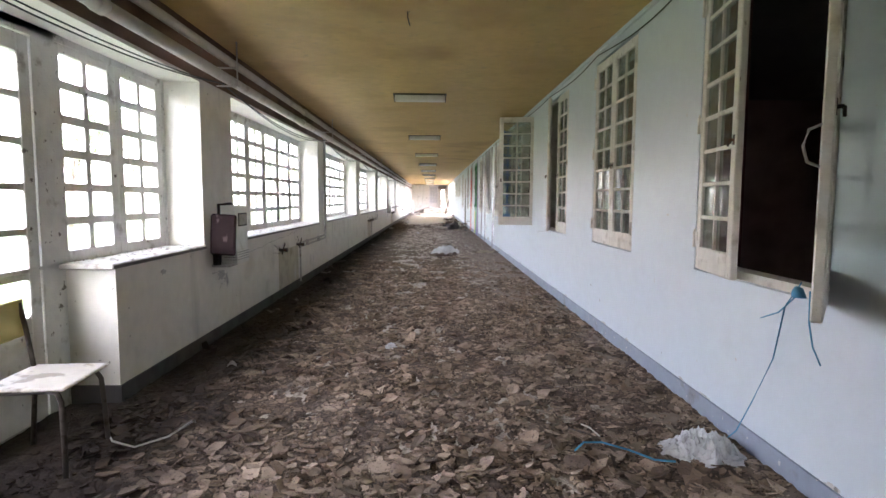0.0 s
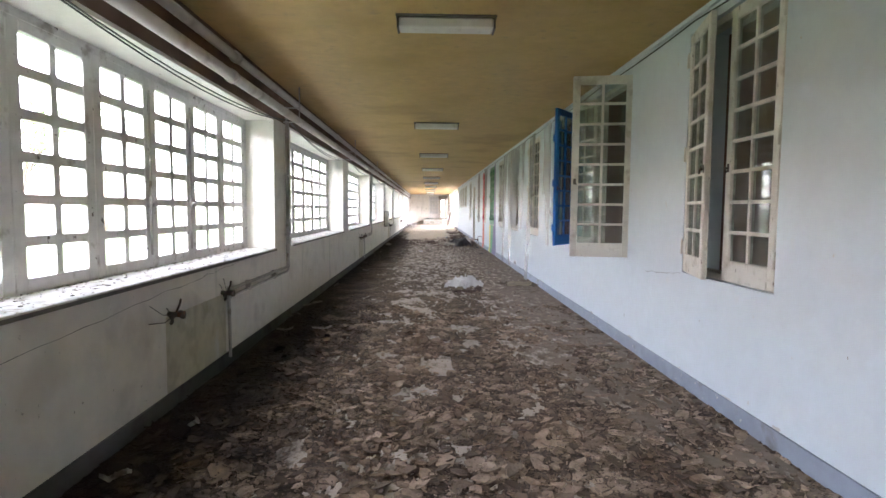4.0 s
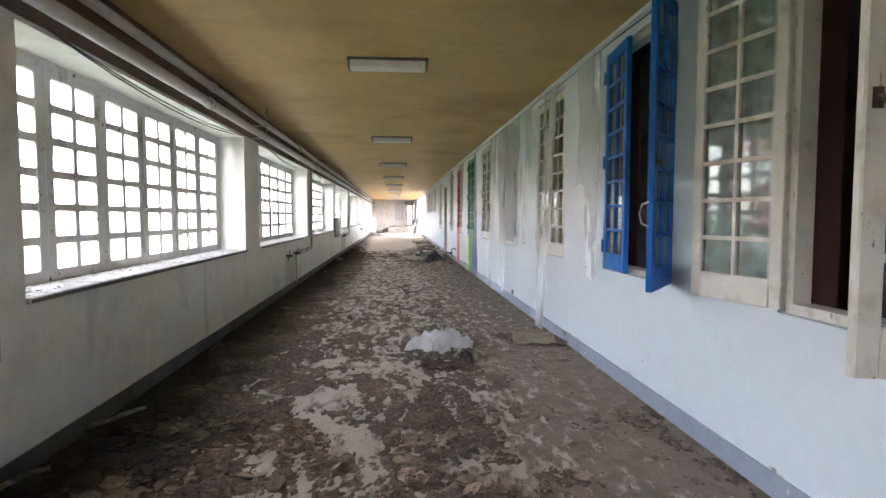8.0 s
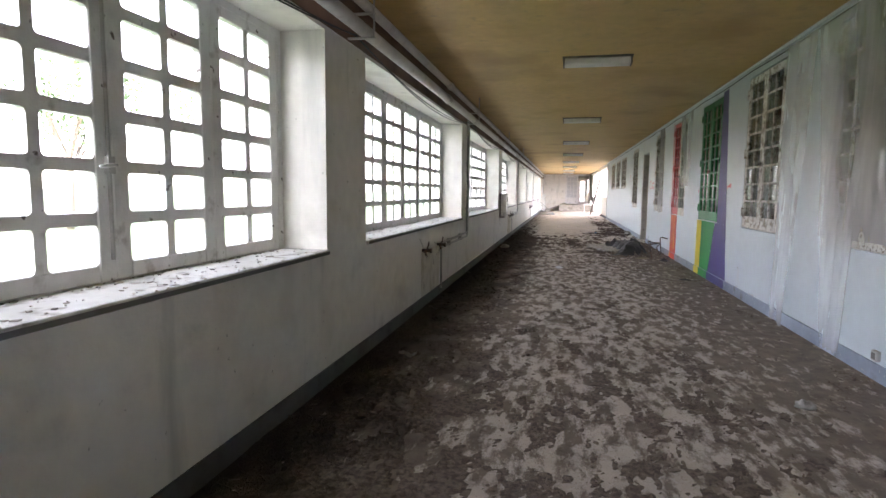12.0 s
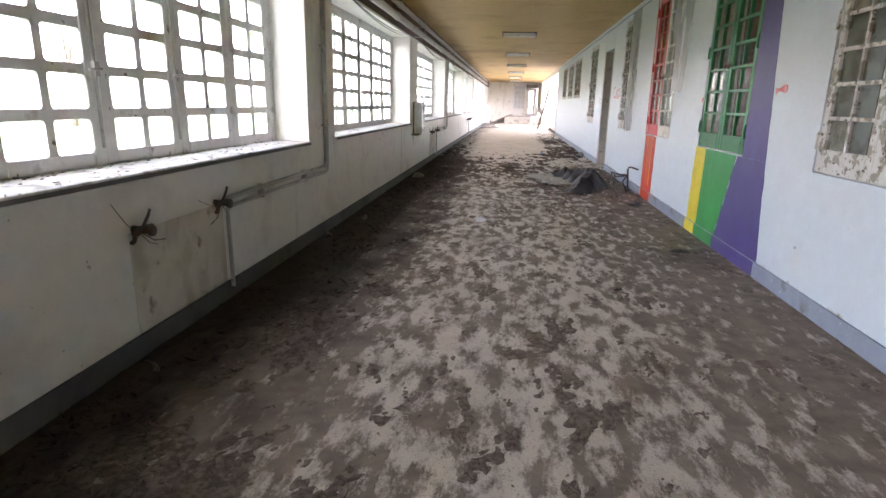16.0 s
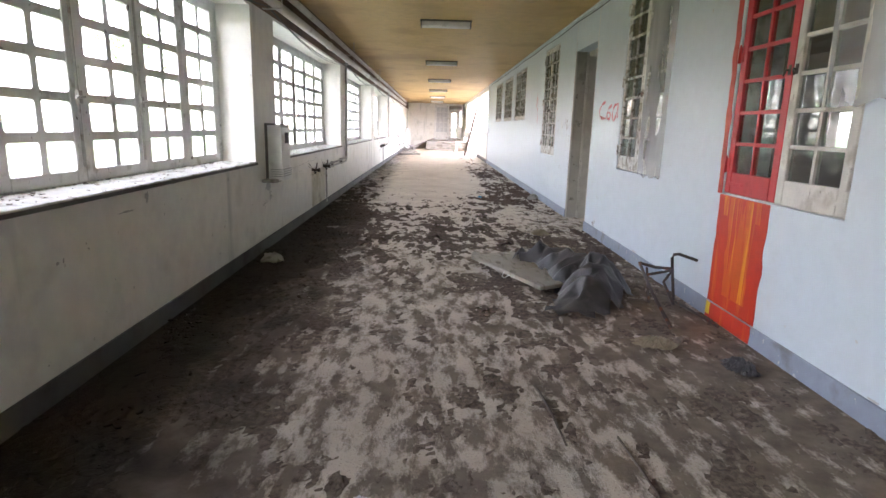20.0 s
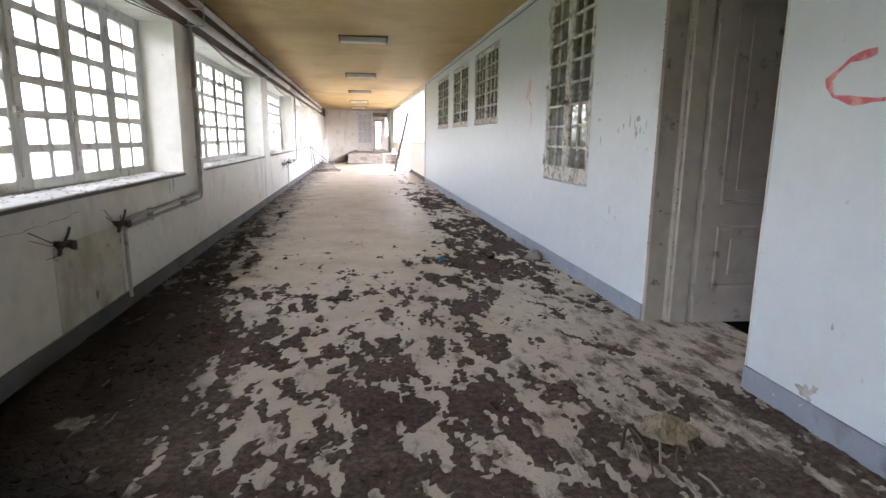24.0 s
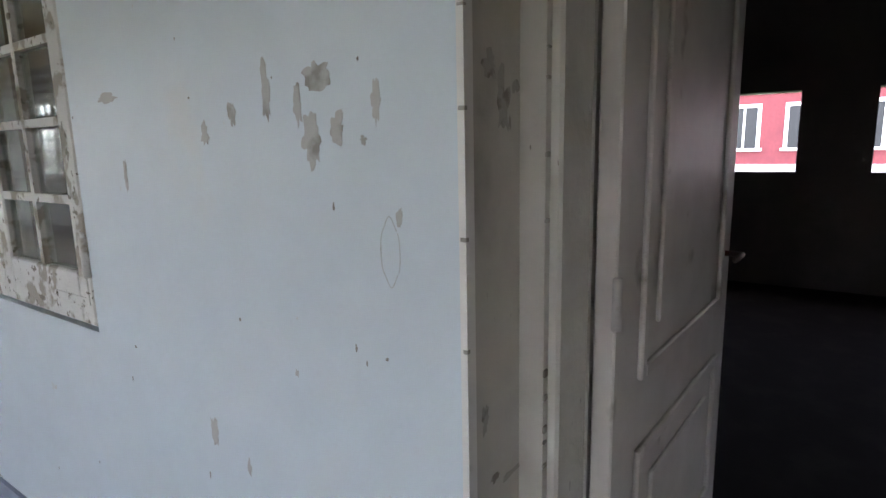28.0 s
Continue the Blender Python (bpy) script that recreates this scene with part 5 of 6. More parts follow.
for z0, z1 in ((0.27, 0.74), (0.9, 2.3)):
    for face, yy in ((-1, -DT), (1, 0.0)):
        s = Shape()
        a, b = sorted((yy, yy + face * 0.013))
        s.box(0.13, a, z0, 0.16, b, z1, None, 0.004).box(DW - 0.16, a, z0, DW - 0.13, b, z1, None, 0.004)
        s.box(0.16, a, z0, DW - 0.16, b, z0 + 0.03, None, 0.004).box(0.16, a, z1 - 0.03, DW - 0.16, b, z1, None, 0.004)
        part("moulding", s, DOORP, door)
        a, b = sorted((yy, yy + face * 0.01))
        part("panel", Shape().box(0.24, a, z0 + 0.1, DW - 0.24, b, z1 - 0.1, None, 0.004), DOORP, door)
for z in (0.25, 1.1, 2.2):
    part("hinge", Shape().tube([(-0.012, -DT - 0.006, z - 0.05), (-0.012, -DT - 0.006, z + 0.05)], 0.01, 8), IRON, door)
part("door_handle", Shape().tube([(DW - 0.07, -DT, 1.05), (DW - 0.07, -DT - 0.05, 1.05), (DW - 0.17, -DT - 0.05, 1.05)], 0.009, 8), RUST, door, "dark iron handle")

# panelled inner shutter behind the blue window
SHUT = mat("dark_brown_shutter", (0.11, 0.09, 0.08), 0.6, [((0.07, 0.055, 0.05), 5, 0.52, 0.68)], 0.15, 50)
sh = thing("inner_shutter", "dark brown panelled shutter folded back behind the blue window", "shutter", "structure", "", pose(XB + 0.03, R_Y[4] + RW - 0.03, RZ0 + 0.02, 0, 0, -62))
part("shutter_leaf", Shape().box(0, -0.03, 0, 0.56, 0, RZ1 - RZ0 - 0.06, None, 0.004), SHUT, sh)
for k in range(4):
    z0 = 0.1 + 0.455 * k
    part("panel", Shape().box(0.09, -0.042, z0, 0.47, -0.031, z0 + 0.36, None, 0.008), SHUT, sh)
    part("moulding", Shape().box(0.065, -0.038, z0 - 0.025, 0.085, -0.0305, z0 + 0.385).box(0.475, -0.038, z0 - 0.025, 0.495, -0.0305, z0 + 0.385), SHUT, sh)

# wall socket under the windows
sk = thing("wall_socket", "small grey socket box above the skirting", "socket", "", "", pose(XR, 17.31, 0.19))
part("box", Shape().box(-0.035, -0.04, -0.04, 0, 0.04, 0.04, None, 0.006), IRON, sk)
part("plate", Shape().box(-0.038, -0.025, -0.025, -0.035, 0.025, 0.025), SILL_EDGE, sk)

# pulls on the open leaves
for name, mt, z, lab in (("inner_window_5", TRIMW, 0.5, "white curved pull"), ("inner_window_1", IRON, 0.68, "bent iron pull")):
    win = bpy.data.objects[name]
    part("pull", Shape().tube([(-0.385, -0.475, z + 0.08), (-0.43, -0.46, z + 0.06), (-0.445, -0.455, z), (-0.43, -0.46, z - 0.06), (-0.385, -0.475, z - 0.08)], 0.006, 8), mt, win, lab)

# ---- chair by the garden doors ----
SEATW = mat("worn_pale_laminate", (0.6, 0.56, 0.48), 0.5, [((0.3, 0.26, 0.2), 8, 0.56, 0.64)], 0.1, 50)
YEL = mat("faded_yellow_card", (0.6, 0.52, 0.22), 0.7, [((0.45, 0.36, 0.12), 4, 0.5, 0.7)], 0.1, 40)
ch = thing("school_chair", "small school chair with worn pale seat and rusty tube legs", "chair", "", "", pose(-1.99, 2.46, 0.02, 0, 0, 4))
TUBE = mat("dull_brown_tube", (0.1, 0.085, 0.07), 0.6, [((0.05, 0.035, 0.025), 15, 0.52, 0.62)], 0.15, 60)
part("seat", Shape().box(-0.21, -0.235, 0.465, 0.21, 0.235, 0.485, None, 0.008), SEATW, ch)
for sy in (-1, 1):
    part("leg", Shape().tube([(0.1, sy * 0.19, 0.456), (0.15, sy * 0.195, 0.45), (0.175, sy * 0.205, 0.4), (0.185, sy * 0.215, 0.2), (0.19, sy * 0.225, 0.0)], 0.014, 10), TUBE, ch)
    part("leg", Shape().tube([(-0.24, sy * 0.225, 0.0), (-0.19, sy * 0.2, 0.44), (-0.22, sy * 0.19, 0.7), (-0.25, sy * 0.19, 0.86)], 0.014, 10), TUBE, ch)
    part("rail", Shape().tube([(-0.19, sy * 0.2, 0.45), (0.11, sy * 0.19, 0.453)], 0.012, 8), TUBE, ch)
part("backrest", Shape().box(-0.262, -0.22, 0.66, -0.245, 0.22, 0.88, None, 0.006), YEL, ch, "faded yellow backrest")
bag2 = thing("dark_sack", "dark limp sack slumped by the garden doors", "sack", "", "", pose(-2.1, 1.75, 0))


def lump(rx, ry, rz, seed, n=18, rough=0.25, freq=2.2):
    """A crumpled rounded body that sits on the floor."""
    v, f = [], []
    for j in range(n // 2 + 1):
        th = math.pi * 0.5 * (1 - j / (n // 2))
        for i in range(n):
            a = 2 * math.pi * i / n
            d = Vector((math.cos(a) * math.cos(th), math.sin(a) * math.cos(th), math.sin(th)))
            r = 1 + rough * noise.fractal(d * freq + Vector((seed, 0, 0)), 0.7, 2.0, 5)
            v.append((d.x * r * rx, d.y * r * ry, max(0.0, d.z * r * rz)))
    for j in range(n // 2):
        for i in range(n):
            k = j * n
            f.append((k + i, k + (i + 1) % n, k + n + (i + 1) % n, k + n + i))
    f.append(tuple(range((n // 2) * n, (n // 2) * n + n)))
    s = Shape()
    s.add(v, f, None, True)
    return s


part("body", lump(0.16, 0.22, 0.45, 3, 24), TARP, bag2)
rc = Shape().tube([(-1.86, 2.78, 0.02), (-1.75, 2.62, 0.05), (-1.6, 2.58, 0.03), (-1.45, 2.68, 0.05), (-1.38, 2.86, 0.07), (-1.4, 2.95, 0.03)], 0.006, 6)
solid("bent_wire", rc, IRON, "bent wire lying in the mud by the chair", "wire")

# ---- rope, plastic and sticks at the start ----
rp = thing("blue_rope", "frayed blue nylon rope hanging from the open window", "rope")
part("strand", Shape().tube([(1.93, 2.03, 1.03), (1.9, 2.1, 0.9), (1.93, 2.22, 0.6), (1.92, 2.38, 0.3), (1.9, 2.48, 0.1), (1.8, 2.45, 0.04)], 0.0035, 6), ROPE_B, rp)
part("strand", Shape().tube([(1.92, 2.0, 1.0), (1.9, 2.15, 0.86), (1.9, 2.3, 0.8)], 0.0035, 6), ROPE_B, rp)
part("strand", Shape().tube([(1.92, 1.95, 1.0), (1.89, 1.9, 0.86), (1.9, 1.88, 0.75), (1.9, 1.82, 0.68)], 0.004, 6), ROPE_B, rp)
part("knot", lump(0.03, 0.04, 0.05, 9, 10), ROPE_B, rp, "", pose(1.91, 2.02, 0.96))
part("strand", Shape().tube([(0.93, 2.34, 0.05), (1.0, 2.42, 0.06), (1.1, 2.42, 0.06), (1.22, 2.32, 0.06), (1.32, 2.2, 0.06), (1.42, 2.18, 0.06)], 0.006, 6), ROPE_B, rp)
solid("twig", Shape().tube([(0.98, 2.7, 0.04), (1.06, 2.58, 0.06), (1.12, 2.5, 0.05)], 0.006, 6), WOOD, "thin dry twig in the mud", "twig", "", "twigs")
solid("twig", Shape().tube([(1.07, 2.74, 0.05), (1.1, 2.66, 0.06), (1.13, 2.56, 0.05)], 0.005, 6), BOARD, "thin dry twig in the mud", "twig", "", "twigs")
solid("twig", Shape().tube([(0.395, 24.6, 0.012), (0.41, 24.3, 0.03), (0.425, 24.03, 0.012)], 0.006, 6), WOOD, "long thin stick on the floor", "twig", "", "twigs")
solid("twig", Shape().tube([(0.68, 24.1, 0.012), (0.7, 23.7, 0.02), (0.72, 23.4, 0.012)], 0.006, 6), WOOD, "long thin stick on the floor", "twig", "", "twigs")


def crumple(name, x, y, rx, ry, h, seed, material, label, category, n=46):
    """Crumpled film or cloth: a sheet thrown into sharp folds, its rim on the floor."""
    rnd = random.Random(seed)
    v, f = [], []
    for j in range(n + 1):
        for i in range(n + 1):
            a, b = i / n * 2 - 1, j / n * 2 - 1
            r = math.hypot(a, b)
            wob = 1 + 0.3 * noise.noise(Vector((a * 1.5, b * 1.5, seed * 3.1)))
            ridge = 1 - abs(noise.noise(Vector((a * 2.4 + seed, b * 2.4, 1.0)))) * 2
            fine = 1 - abs(noise.noise(Vector((a * 8, b * 8 + seed, 4.0)))) * 2.4
            cell = 1 - 2 * abs(noise.noise(Vector((a * 4.6 + seed, b * 4.6, 2.0))))
            z = h * max(0.0, 1 - r ** 3) * (0.15 + 0.38 * ridge + 0.42 * cell) + h * 0.3 * fine * max(0, 1.2 - r)
            slip = 0.22 * noise.noise(Vector((a * 3.3, b * 3.3, seed + 7.0)))
            v.append((x + a * rx * (wob + slip), y + b * ry * (wob - slip), max(0.008, z)))
    for j in range(n):
        for i in range(n):
            a, b = (i + 0.5) / n * 2 - 1, (j + 0.5) / n * 2 - 1
            if math.hypot(a, b) < 0.97 + 0.22 * noise.noise(Vector((a * 3, b * 3, seed))):
                k = j * (n + 1) + i
                f.append((k, k + 1, k + n + 2, k + n + 1))
    s = Shape()
    s.add(v, f, None, False)
    return solid(name, s, material, label, category)


crumple("plastic_bag", 0.52, 14.25, 0.36, 0.27, 0.2, 4, BAGFILM, "crumpled white plastic bag on the muddy floor", "plastic bag")
crumple("plastic_wrap", 1.68, 2.42, 0.22, 0.22, 0.12, 11, BAGFILM, "crumpled clear plastic wrap against the skirting", "plastic wrap")
crumple("paper_scrap", -0.26, 4.78, 0.06, 0.09, 0.05, 6, BAGFILM, "small white paper scrap on the mud", "paper", 20)
crumple("paper_scrap", -0.45, 23.5, 0.07, 0.16, 0.04, 8, BAGFILM, "torn white paper scrap on the floor", "paper", 20)
ROT = mat("rotten_brown_cloth", (0.11, 0.075, 0.062), 0.9, [((0.05, 0.033, 0.028), 12, 0.48, 0.62), ((0.2, 0.15, 0.12), 20, 0.58, 0.68)], 0.5, 70)
crumple("brown_cloth", 0.46, 13.48, 0.24, 0.1, 0.05, 9, ROT, "rotten brown strip of cloth beside the plastic bag", "cloth", 28)
crumple("brown_cloth", 0.72, 13.75, 0.08, 0.26, 0.08, 10, ROT, "rotten brown strip of cloth under the plastic bag", "cloth", 28)
crumple("blue_scrap", 0.75, 33.2, 0.05, 0.08, 0.04, 19, ROPE_B, "crushed blue scrap in the mud", "scrap", 20)


def warped_board(name, x, y, w, l, turn, seed, material, label, category):
    """A limp flat piece with torn edges, lifted here and there off the floor."""
    n = 16
    m = pose(x, y, floor_z(x) + 0.012, 0, 0, turn)
    v, f = [], []
    for th in (0.006, 0.0):
        for j in range(n + 1):
            for i in range(n + 1):
                a, b = i / n * 2 - 1, j / n * 2 - 1
                e = 1 - 0.09 * abs(noise.noise(Vector((a * 2.5, b * 2.5, seed)))) * 2 - 0.12 * max(0.0, abs(a) + abs(b) - 1.5)
                z = 0.035 * max(0.0, noise.noise(Vector((a * 1.3, b * 1.3, seed + 3)))) + 0.03 * max(0, a) ** 3
                v.append((a * w / 2 * e, b * l / 2 * e, z + th))
    t = (n + 1) ** 2
    for j in range(n):
        for i in range(n):
            k = j * (n + 1) + i
            f += [(k, k + 1, k + n + 2, k + n + 1), (t + k, t + k + n + 1, t + k + n + 2, t + k + 1)]
    rim = [i for i in range(n + 1)] + [n + (n + 1) * j for j in range(1, n + 1)] + [t - 1 - i for i in range(1, n + 1)] + [(n + 1) * (n - j) for j in range(1, n)]
    f += [(p, q, t + q, t + p) for p, q in zip(rim, rim[1:] + rim[:1])]
    return solid(name, Shape().add(v, f, m, False), material, label, category)


warped_board("cardboard_sheet", 1.6, 14.56, 0.5, 0.62, -8, 12, CARD, "damp olive-brown sheet of cardboard flattened by the wall", "cardboard sheet")
warped_board("cardboard_flap", 1.83, 14.45, 0.14, 0.5, 6, 17, WOOD, "dark torn flap of board against the skirting", "board flap")
crumple("cardboard", 0.4, 13.9, 0.09, 0.07, 0.06, 15, CARD, "damp yellowish scrap of cardboard beside the bag", "cardboard", 24)

# ---- heap with tarpaulin, board and chair frame ----
bd = thing("panel_board", "grey panelled cupboard door lying under a tarpaulin", "board", "", "", pose(0.7, 27.0, 0.085, 0, 2, -61.4))
part("board", Shape().box(-0.56, -0.26, -0.016, 0.56, 0.26, 0.014, None, 0.004), BOARD, bd)
part("stile", Shape().box(-0.56, -0.26, 0.0142, 0.56, -0.18, 0.022, None, 0.003), BOARD, bd)
part("stile", Shape().box(-0.56, 0.18, 0.0142, 0.56, 0.26, 0.022, None, 0.003), BOARD, bd)
for a in (-0.56, -0.05, 0.47):
    part("rail", Shape().box(a, -0.178, 0.0142, a + 0.09, 0.178, 0.022, None, 0.003), BOARD, bd)
part("handle", Shape().tube([(0.02, -0.262, 0), (0.03, -0.29, -0.03), (0.08, -0.3, -0.035), (0.11, -0.262, 0)], 0.005, 6), TRIMW, bd, "small bent white handle")
bl = thing("floor_block", "lump of plaster under the board", "rubble", "", "", pose(0.6, 27.2, 0))
part("body", lump(0.14, 0.12, 0.075, 31, 14), STONE, bl)


def draped(name, spine, seed, material, label, step=0.085):
    """A stiff tarpaulin thrown over rubble: ridges of (x, y, height, half width) under a cloth broken into flat folds."""
    rnd = random.Random(seed)
    x0, x1 = min(p[0] - p[3] for p in spine) - 0.1, max(p[0] + p[3] for p in spine) + 0.1
    y0, y1 = min(p[1] - p[3] for p in spine) - 0.1, max(p[1] + p[3] for p in spine) + 0.1
    nx, ny = int((x1 - x0) / step), int((y1 - y0) / step)
    bm = bmesh.new()
    grid, on = [], []
    for j in range(ny + 1):
        for i in range(nx + 1):
            x, y = x0 + (i + rnd.uniform(-0.38, 0.38)) * step, y0 + (j + rnd.uniform(-0.38, 0.38)) * step
            best = -1.0
            for p, q in zip(spine, spine[1:]):
                dx, dy = q[0] - p[0], q[1] - p[1]
                u = max(0, min(1, ((x - p[0]) * dx + (y - p[1]) * dy) / (dx * dx + dy * dy)))
                d = math.hypot(x - p[0] - dx * u, y - p[1] - dy * u)
                wd = p[3] + (q[3] - p[3]) * u
                best = max(best, (p[2] + (q[2] - p[2]) * u) * (1 - (d / wd) ** 1.25))
            fold = 1 - 2.4 * abs(noise.noise(Vector((x * 3.4 + y, y * 3.0, seed))))
            z = max(0.0, best) * 0.92 + (0.075 * fold + rnd.uniform(-0.05, 0.05)) * min(1.0, 0.15 + max(0.0, best) / 0.12)
            grid.append(bm.verts.new((x, y, max(0.014 + rnd.uniform(0, 0.012), z))))
            on.append(best + 0.08 * noise.noise(Vector((x * 3, y * 3, seed + 9))) > -0.05)
    for j in range(ny):
        for i in range(nx):
            k = j * (nx + 1) + i
            q = (k, k + 1, k + nx + 2, k + nx + 1)
            if all(on[a] for a in q):
                for tri in ((q[0], q[1], q[2]), (q[0], q[2], q[3])) if rnd.random() < 0.5 else ((q[0], q[1], q[3]), (q[1], q[2], q[3])):
                    bm.faces.new([grid[a] for a in tri])
    bmesh.ops.delete(bm, geom=[v for v in bm.verts if not v.link_faces], context="VERTS")
    for factor in (0.08, 0.2):
        bmesh.ops.subdivide_edges(bm, edges=bm.edges[:], cuts=1, use_grid_fill=True)
        bmesh.ops.smooth_vert(bm, verts=[v for v in bm.verts if not v.is_boundary], factor=factor, use_axis_x=True, use_axis_y=True, use_axis_z=True)
    for v in bm.verts:
        v.co.z = max(0.01, v.co.z + 0.006 * noise.noise(v.co * 16))
    bmesh.ops.recalc_face_normals(bm, faces=bm.faces[:])
    me = bpy.data.meshes.new(name)
    bm.to_mesh(me)
    bm.free()
    me.materials.append(material)
    me.polygons.foreach_set("use_smooth", [True] * len(me.polygons))
    return tagged(new(name, me), label, "tarpaulin")


draped("tarpaulin", [(0.74, 27.35, 0.2, 0.2), (1.0, 27.3, 0.26, 0.28), (1.14, 26.9, 0.27, 0.34), (1.24, 26.5, 0.34, 0.32), (1.08, 26.15, 0.24, 0.26), (0.99, 26.0, 0.08, 0.22)], 23, TARP, "dark grey crumpled tarpaulin heaped over rubble")
cf = thing("chair_frame", "rusty tubular chair frame tipped over by the wall", "chair frame", "", "", pose(1.6, 26.0, 0))
part("leg", Shape().tube([(-0.05, 0.34, 0.31), (-0.06, 0.0, 0.16), (-0.07, -0.44, 0.015)], 0.013, 8), RUST, cf)
part("leg", Shape().tube([(0.2, 0.26, 0.27), (0.12, 0.22, 0.18), (0.18, 0.12, 0.015)], 0.012, 8), RUST, cf)
part("back_tube", Shape().tube([(0.22, 0.22, 0.02), (0.21, 0.26, 0.2), (0.2, 0.29, 0.37), (0.21, 0.28, 0.4), (0.24, 0.26, 0.41), (0.33, 0.12, 0.39)], 0.013, 8), RUST, cf)
part("seat_rail", Shape().tube([(-0.05, 0.34, 0.31), (0.08, 0.32, 0.28), (0.21, 0.27, 0.28)], 0.013, 8), RUST, cf)
part("seat_rail", Shape().tube([(-0.055, 0.2, 0.24), (0.05, 0.2, 0.26), (0.21, 0.27, 0.27)], 0.012, 8), RUST, cf)
part("strut", Shape().tube([(0.0, 0.3, 0.28), (-0.01, 0.16, 0.015)], 0.011, 8), RUST, cf)
part("runner", Shape().tube([(0.22, 0.22, 0.02), (0.26, -0.05, 0.018), (0.29, -0.4, 0.018)], 0.011, 8), RUST, cf)
crumple("cardboard", 1.3, 25.25, 0.14, 0.12, 0.05, 33, CARD, "damp brown scrap of cardboard", "cardboard", 20)

rl = random.Random(12)
for k in range(9):
    lx, ly, ln, ta = 1.14 + rl.uniform(-0.14, 0.14), 28.92 + rl.uniform(-0.16, 0.3), rl.uniform(0.12, 0.3), radians(rl.uniform(55, 100))
    dx, dy = math.cos(ta) * ln / 2, math.sin(ta) * ln / 2
    solid("splinter", Shape().tube([(lx - dx, ly - dy, floor_z(lx) + 0.012), (lx, ly, floor_z(lx) + 0.02 + rl.uniform(0, 0.015)), (lx + dx, ly + dy, floor_z(lx) + 0.014)], rl.uniform(0.004, 0.009), 5), WOOD if k % 3 else BOARD, "splintered lath lying in the mud", "splinter", "", "splintered laths")

# ---- far end ----
gl_me, (pw_, ph_), gl_sp = casement_mesh(1.02, 2.43, 3, 5, 0.045, 0.1, 0.12, 0.55, 0.03, FRAME_W)
PALE_GLASS = mat("pale_opaque_glass", (0.6, 0.62, 0.62), 0.3, [((0.5, 0.51, 0.5), 6, 0.55, 0.7)], 0.05, 40)
gl_pane = pane_mesh(pw_, ph_, PALE_GLASS)
gdr = thing("glazed_door", "white glazed double door leaf open at the top of the steps", "door", "structure", "", pose(-0.165, Y1 + 0.02, 0.47, 0, 0, -90))
lf = part("door_leaf", gl_me, FRAME_W, gdr)
for p, q in gl_sp:
    part("pane", gl_pane, PALE_GLASS, lf, "", pose(0, p, q))
s = Shape().box(-0.22, Y1 - 0.03, 0.462, -0.12, Y1, 2.95).box(-0.119, Y1 - 0.03, 2.9, 1.78, Y1, 2.95).box(1.781, Y1 - 0.03, 0.462, 1.86, Y1, 2.95)
solid("door_frame", s, FRAME_W, "white frame of the double door", "door frame", "structure")
s = Shape()
s.add([(x + dx, y, z) for x, y, top in ((-1.49, 58.2, 0.1), (-0.15, Y1 - 0.05, 0.56)) for dx in (-0.16, 0.0) for z in (-0.06, top)],
      [(0, 1, 3, 2), (4, 6, 7, 5), (1, 5, 7, 3), (0, 2, 6, 4), (0, 4, 5, 1), (2, 3, 7, 6)])
solid("step_cheek", s, STEPC, "sloping grey cheek wall beside the steps", "step", "structure")
STEEL = mat("dull_dark_steel", (0.2, 0.2, 0.19), 0.45, [((0.12, 0.09, 0.07), 10, 0.56, 0.66)], 0.1, 50, metal=0.5)
mf = thing("metal_frame", "collapsed tubular metal rack leaning on the wall", "rack", "", "", pose(-1.9, 51.0, 0))
part("post", Shape().tube([(-0.1, 0.0, 0.02), (-0.18, 0.1, 1.05)], 0.018, 8), STEEL, mf)
part("post", Shape().tube([(-0.05, 0.9, 0.02), (-0.16, 0.9, 1.0)], 0.018, 8), STEEL, mf)
for k in range(4):
    part("bar", Shape().tube([(-0.17 + 0.02 * k, 0.1 + 0.2 * k, 1.0 - 0.22 * k), (1.0 - 0.1 * k, 0.45 * k, 0.03)], 0.014, 8), STEEL, mf)
part("bar", Shape().tube([(-0.1, 0.0, 0.03), (1.0, 0.3, 0.03)], 0.018, 8), STEEL, mf)
part("bar", Shape().tube([(-0.05, 0.9, 0.03), (1.0, 1.6, 0.03)], 0.018, 8), STEEL, mf)
tb = Shape()
m = look((1.33, 50.3, 0.02), (1.92, 50.75, 2.4)) @ pose(0, 0, 0)
tb.box(-0.045, -0.03, -2.5, 0.045, 0.03, 0.0, m)
solid("timber_beam", tb, WOOD, "long dark timber leaning against the wall", "beam")
solid("timber_bar", Shape().tube([(1.62, 50.5, 1.3), (1.93, 50.0, 1.12)], 0.018, 6), WOOD, "thin wooden bar resting across the timber", "bar")
solid("timber_bar", Shape().tube([(1.4, 50.6, 0.25), (1.93, 49.5, 0.02)], 0.018, 6), WOOD, "thin wooden bar lying at the foot of the timber", "bar")
tab = thing("small_table", "small white table with clutter near the steps", "table", "", "", pose(1.45, 54.6, 0))
part("tabletop", Shape().box(-0.42, -0.25, 0.6, 0.42, 0.25, 0.63, None, 0.006), TRIMW, tab)
for sx in (-0.34, 0.34):
    for sy in (-0.2, 0.2):
        part("leg", Shape().box(sx - 0.02, sy - 0.02, 0, sx + 0.02, sy + 0.02, 0.6), TRIMW, tab)
vz = thing("white_jug", "white jug on the small table", "jug", "", "", pose(1.55, 54.6, 0.63))
part("body", lump(0.09, 0.09, 0.24, 41, 14, 0.06), TRIMW, vz)
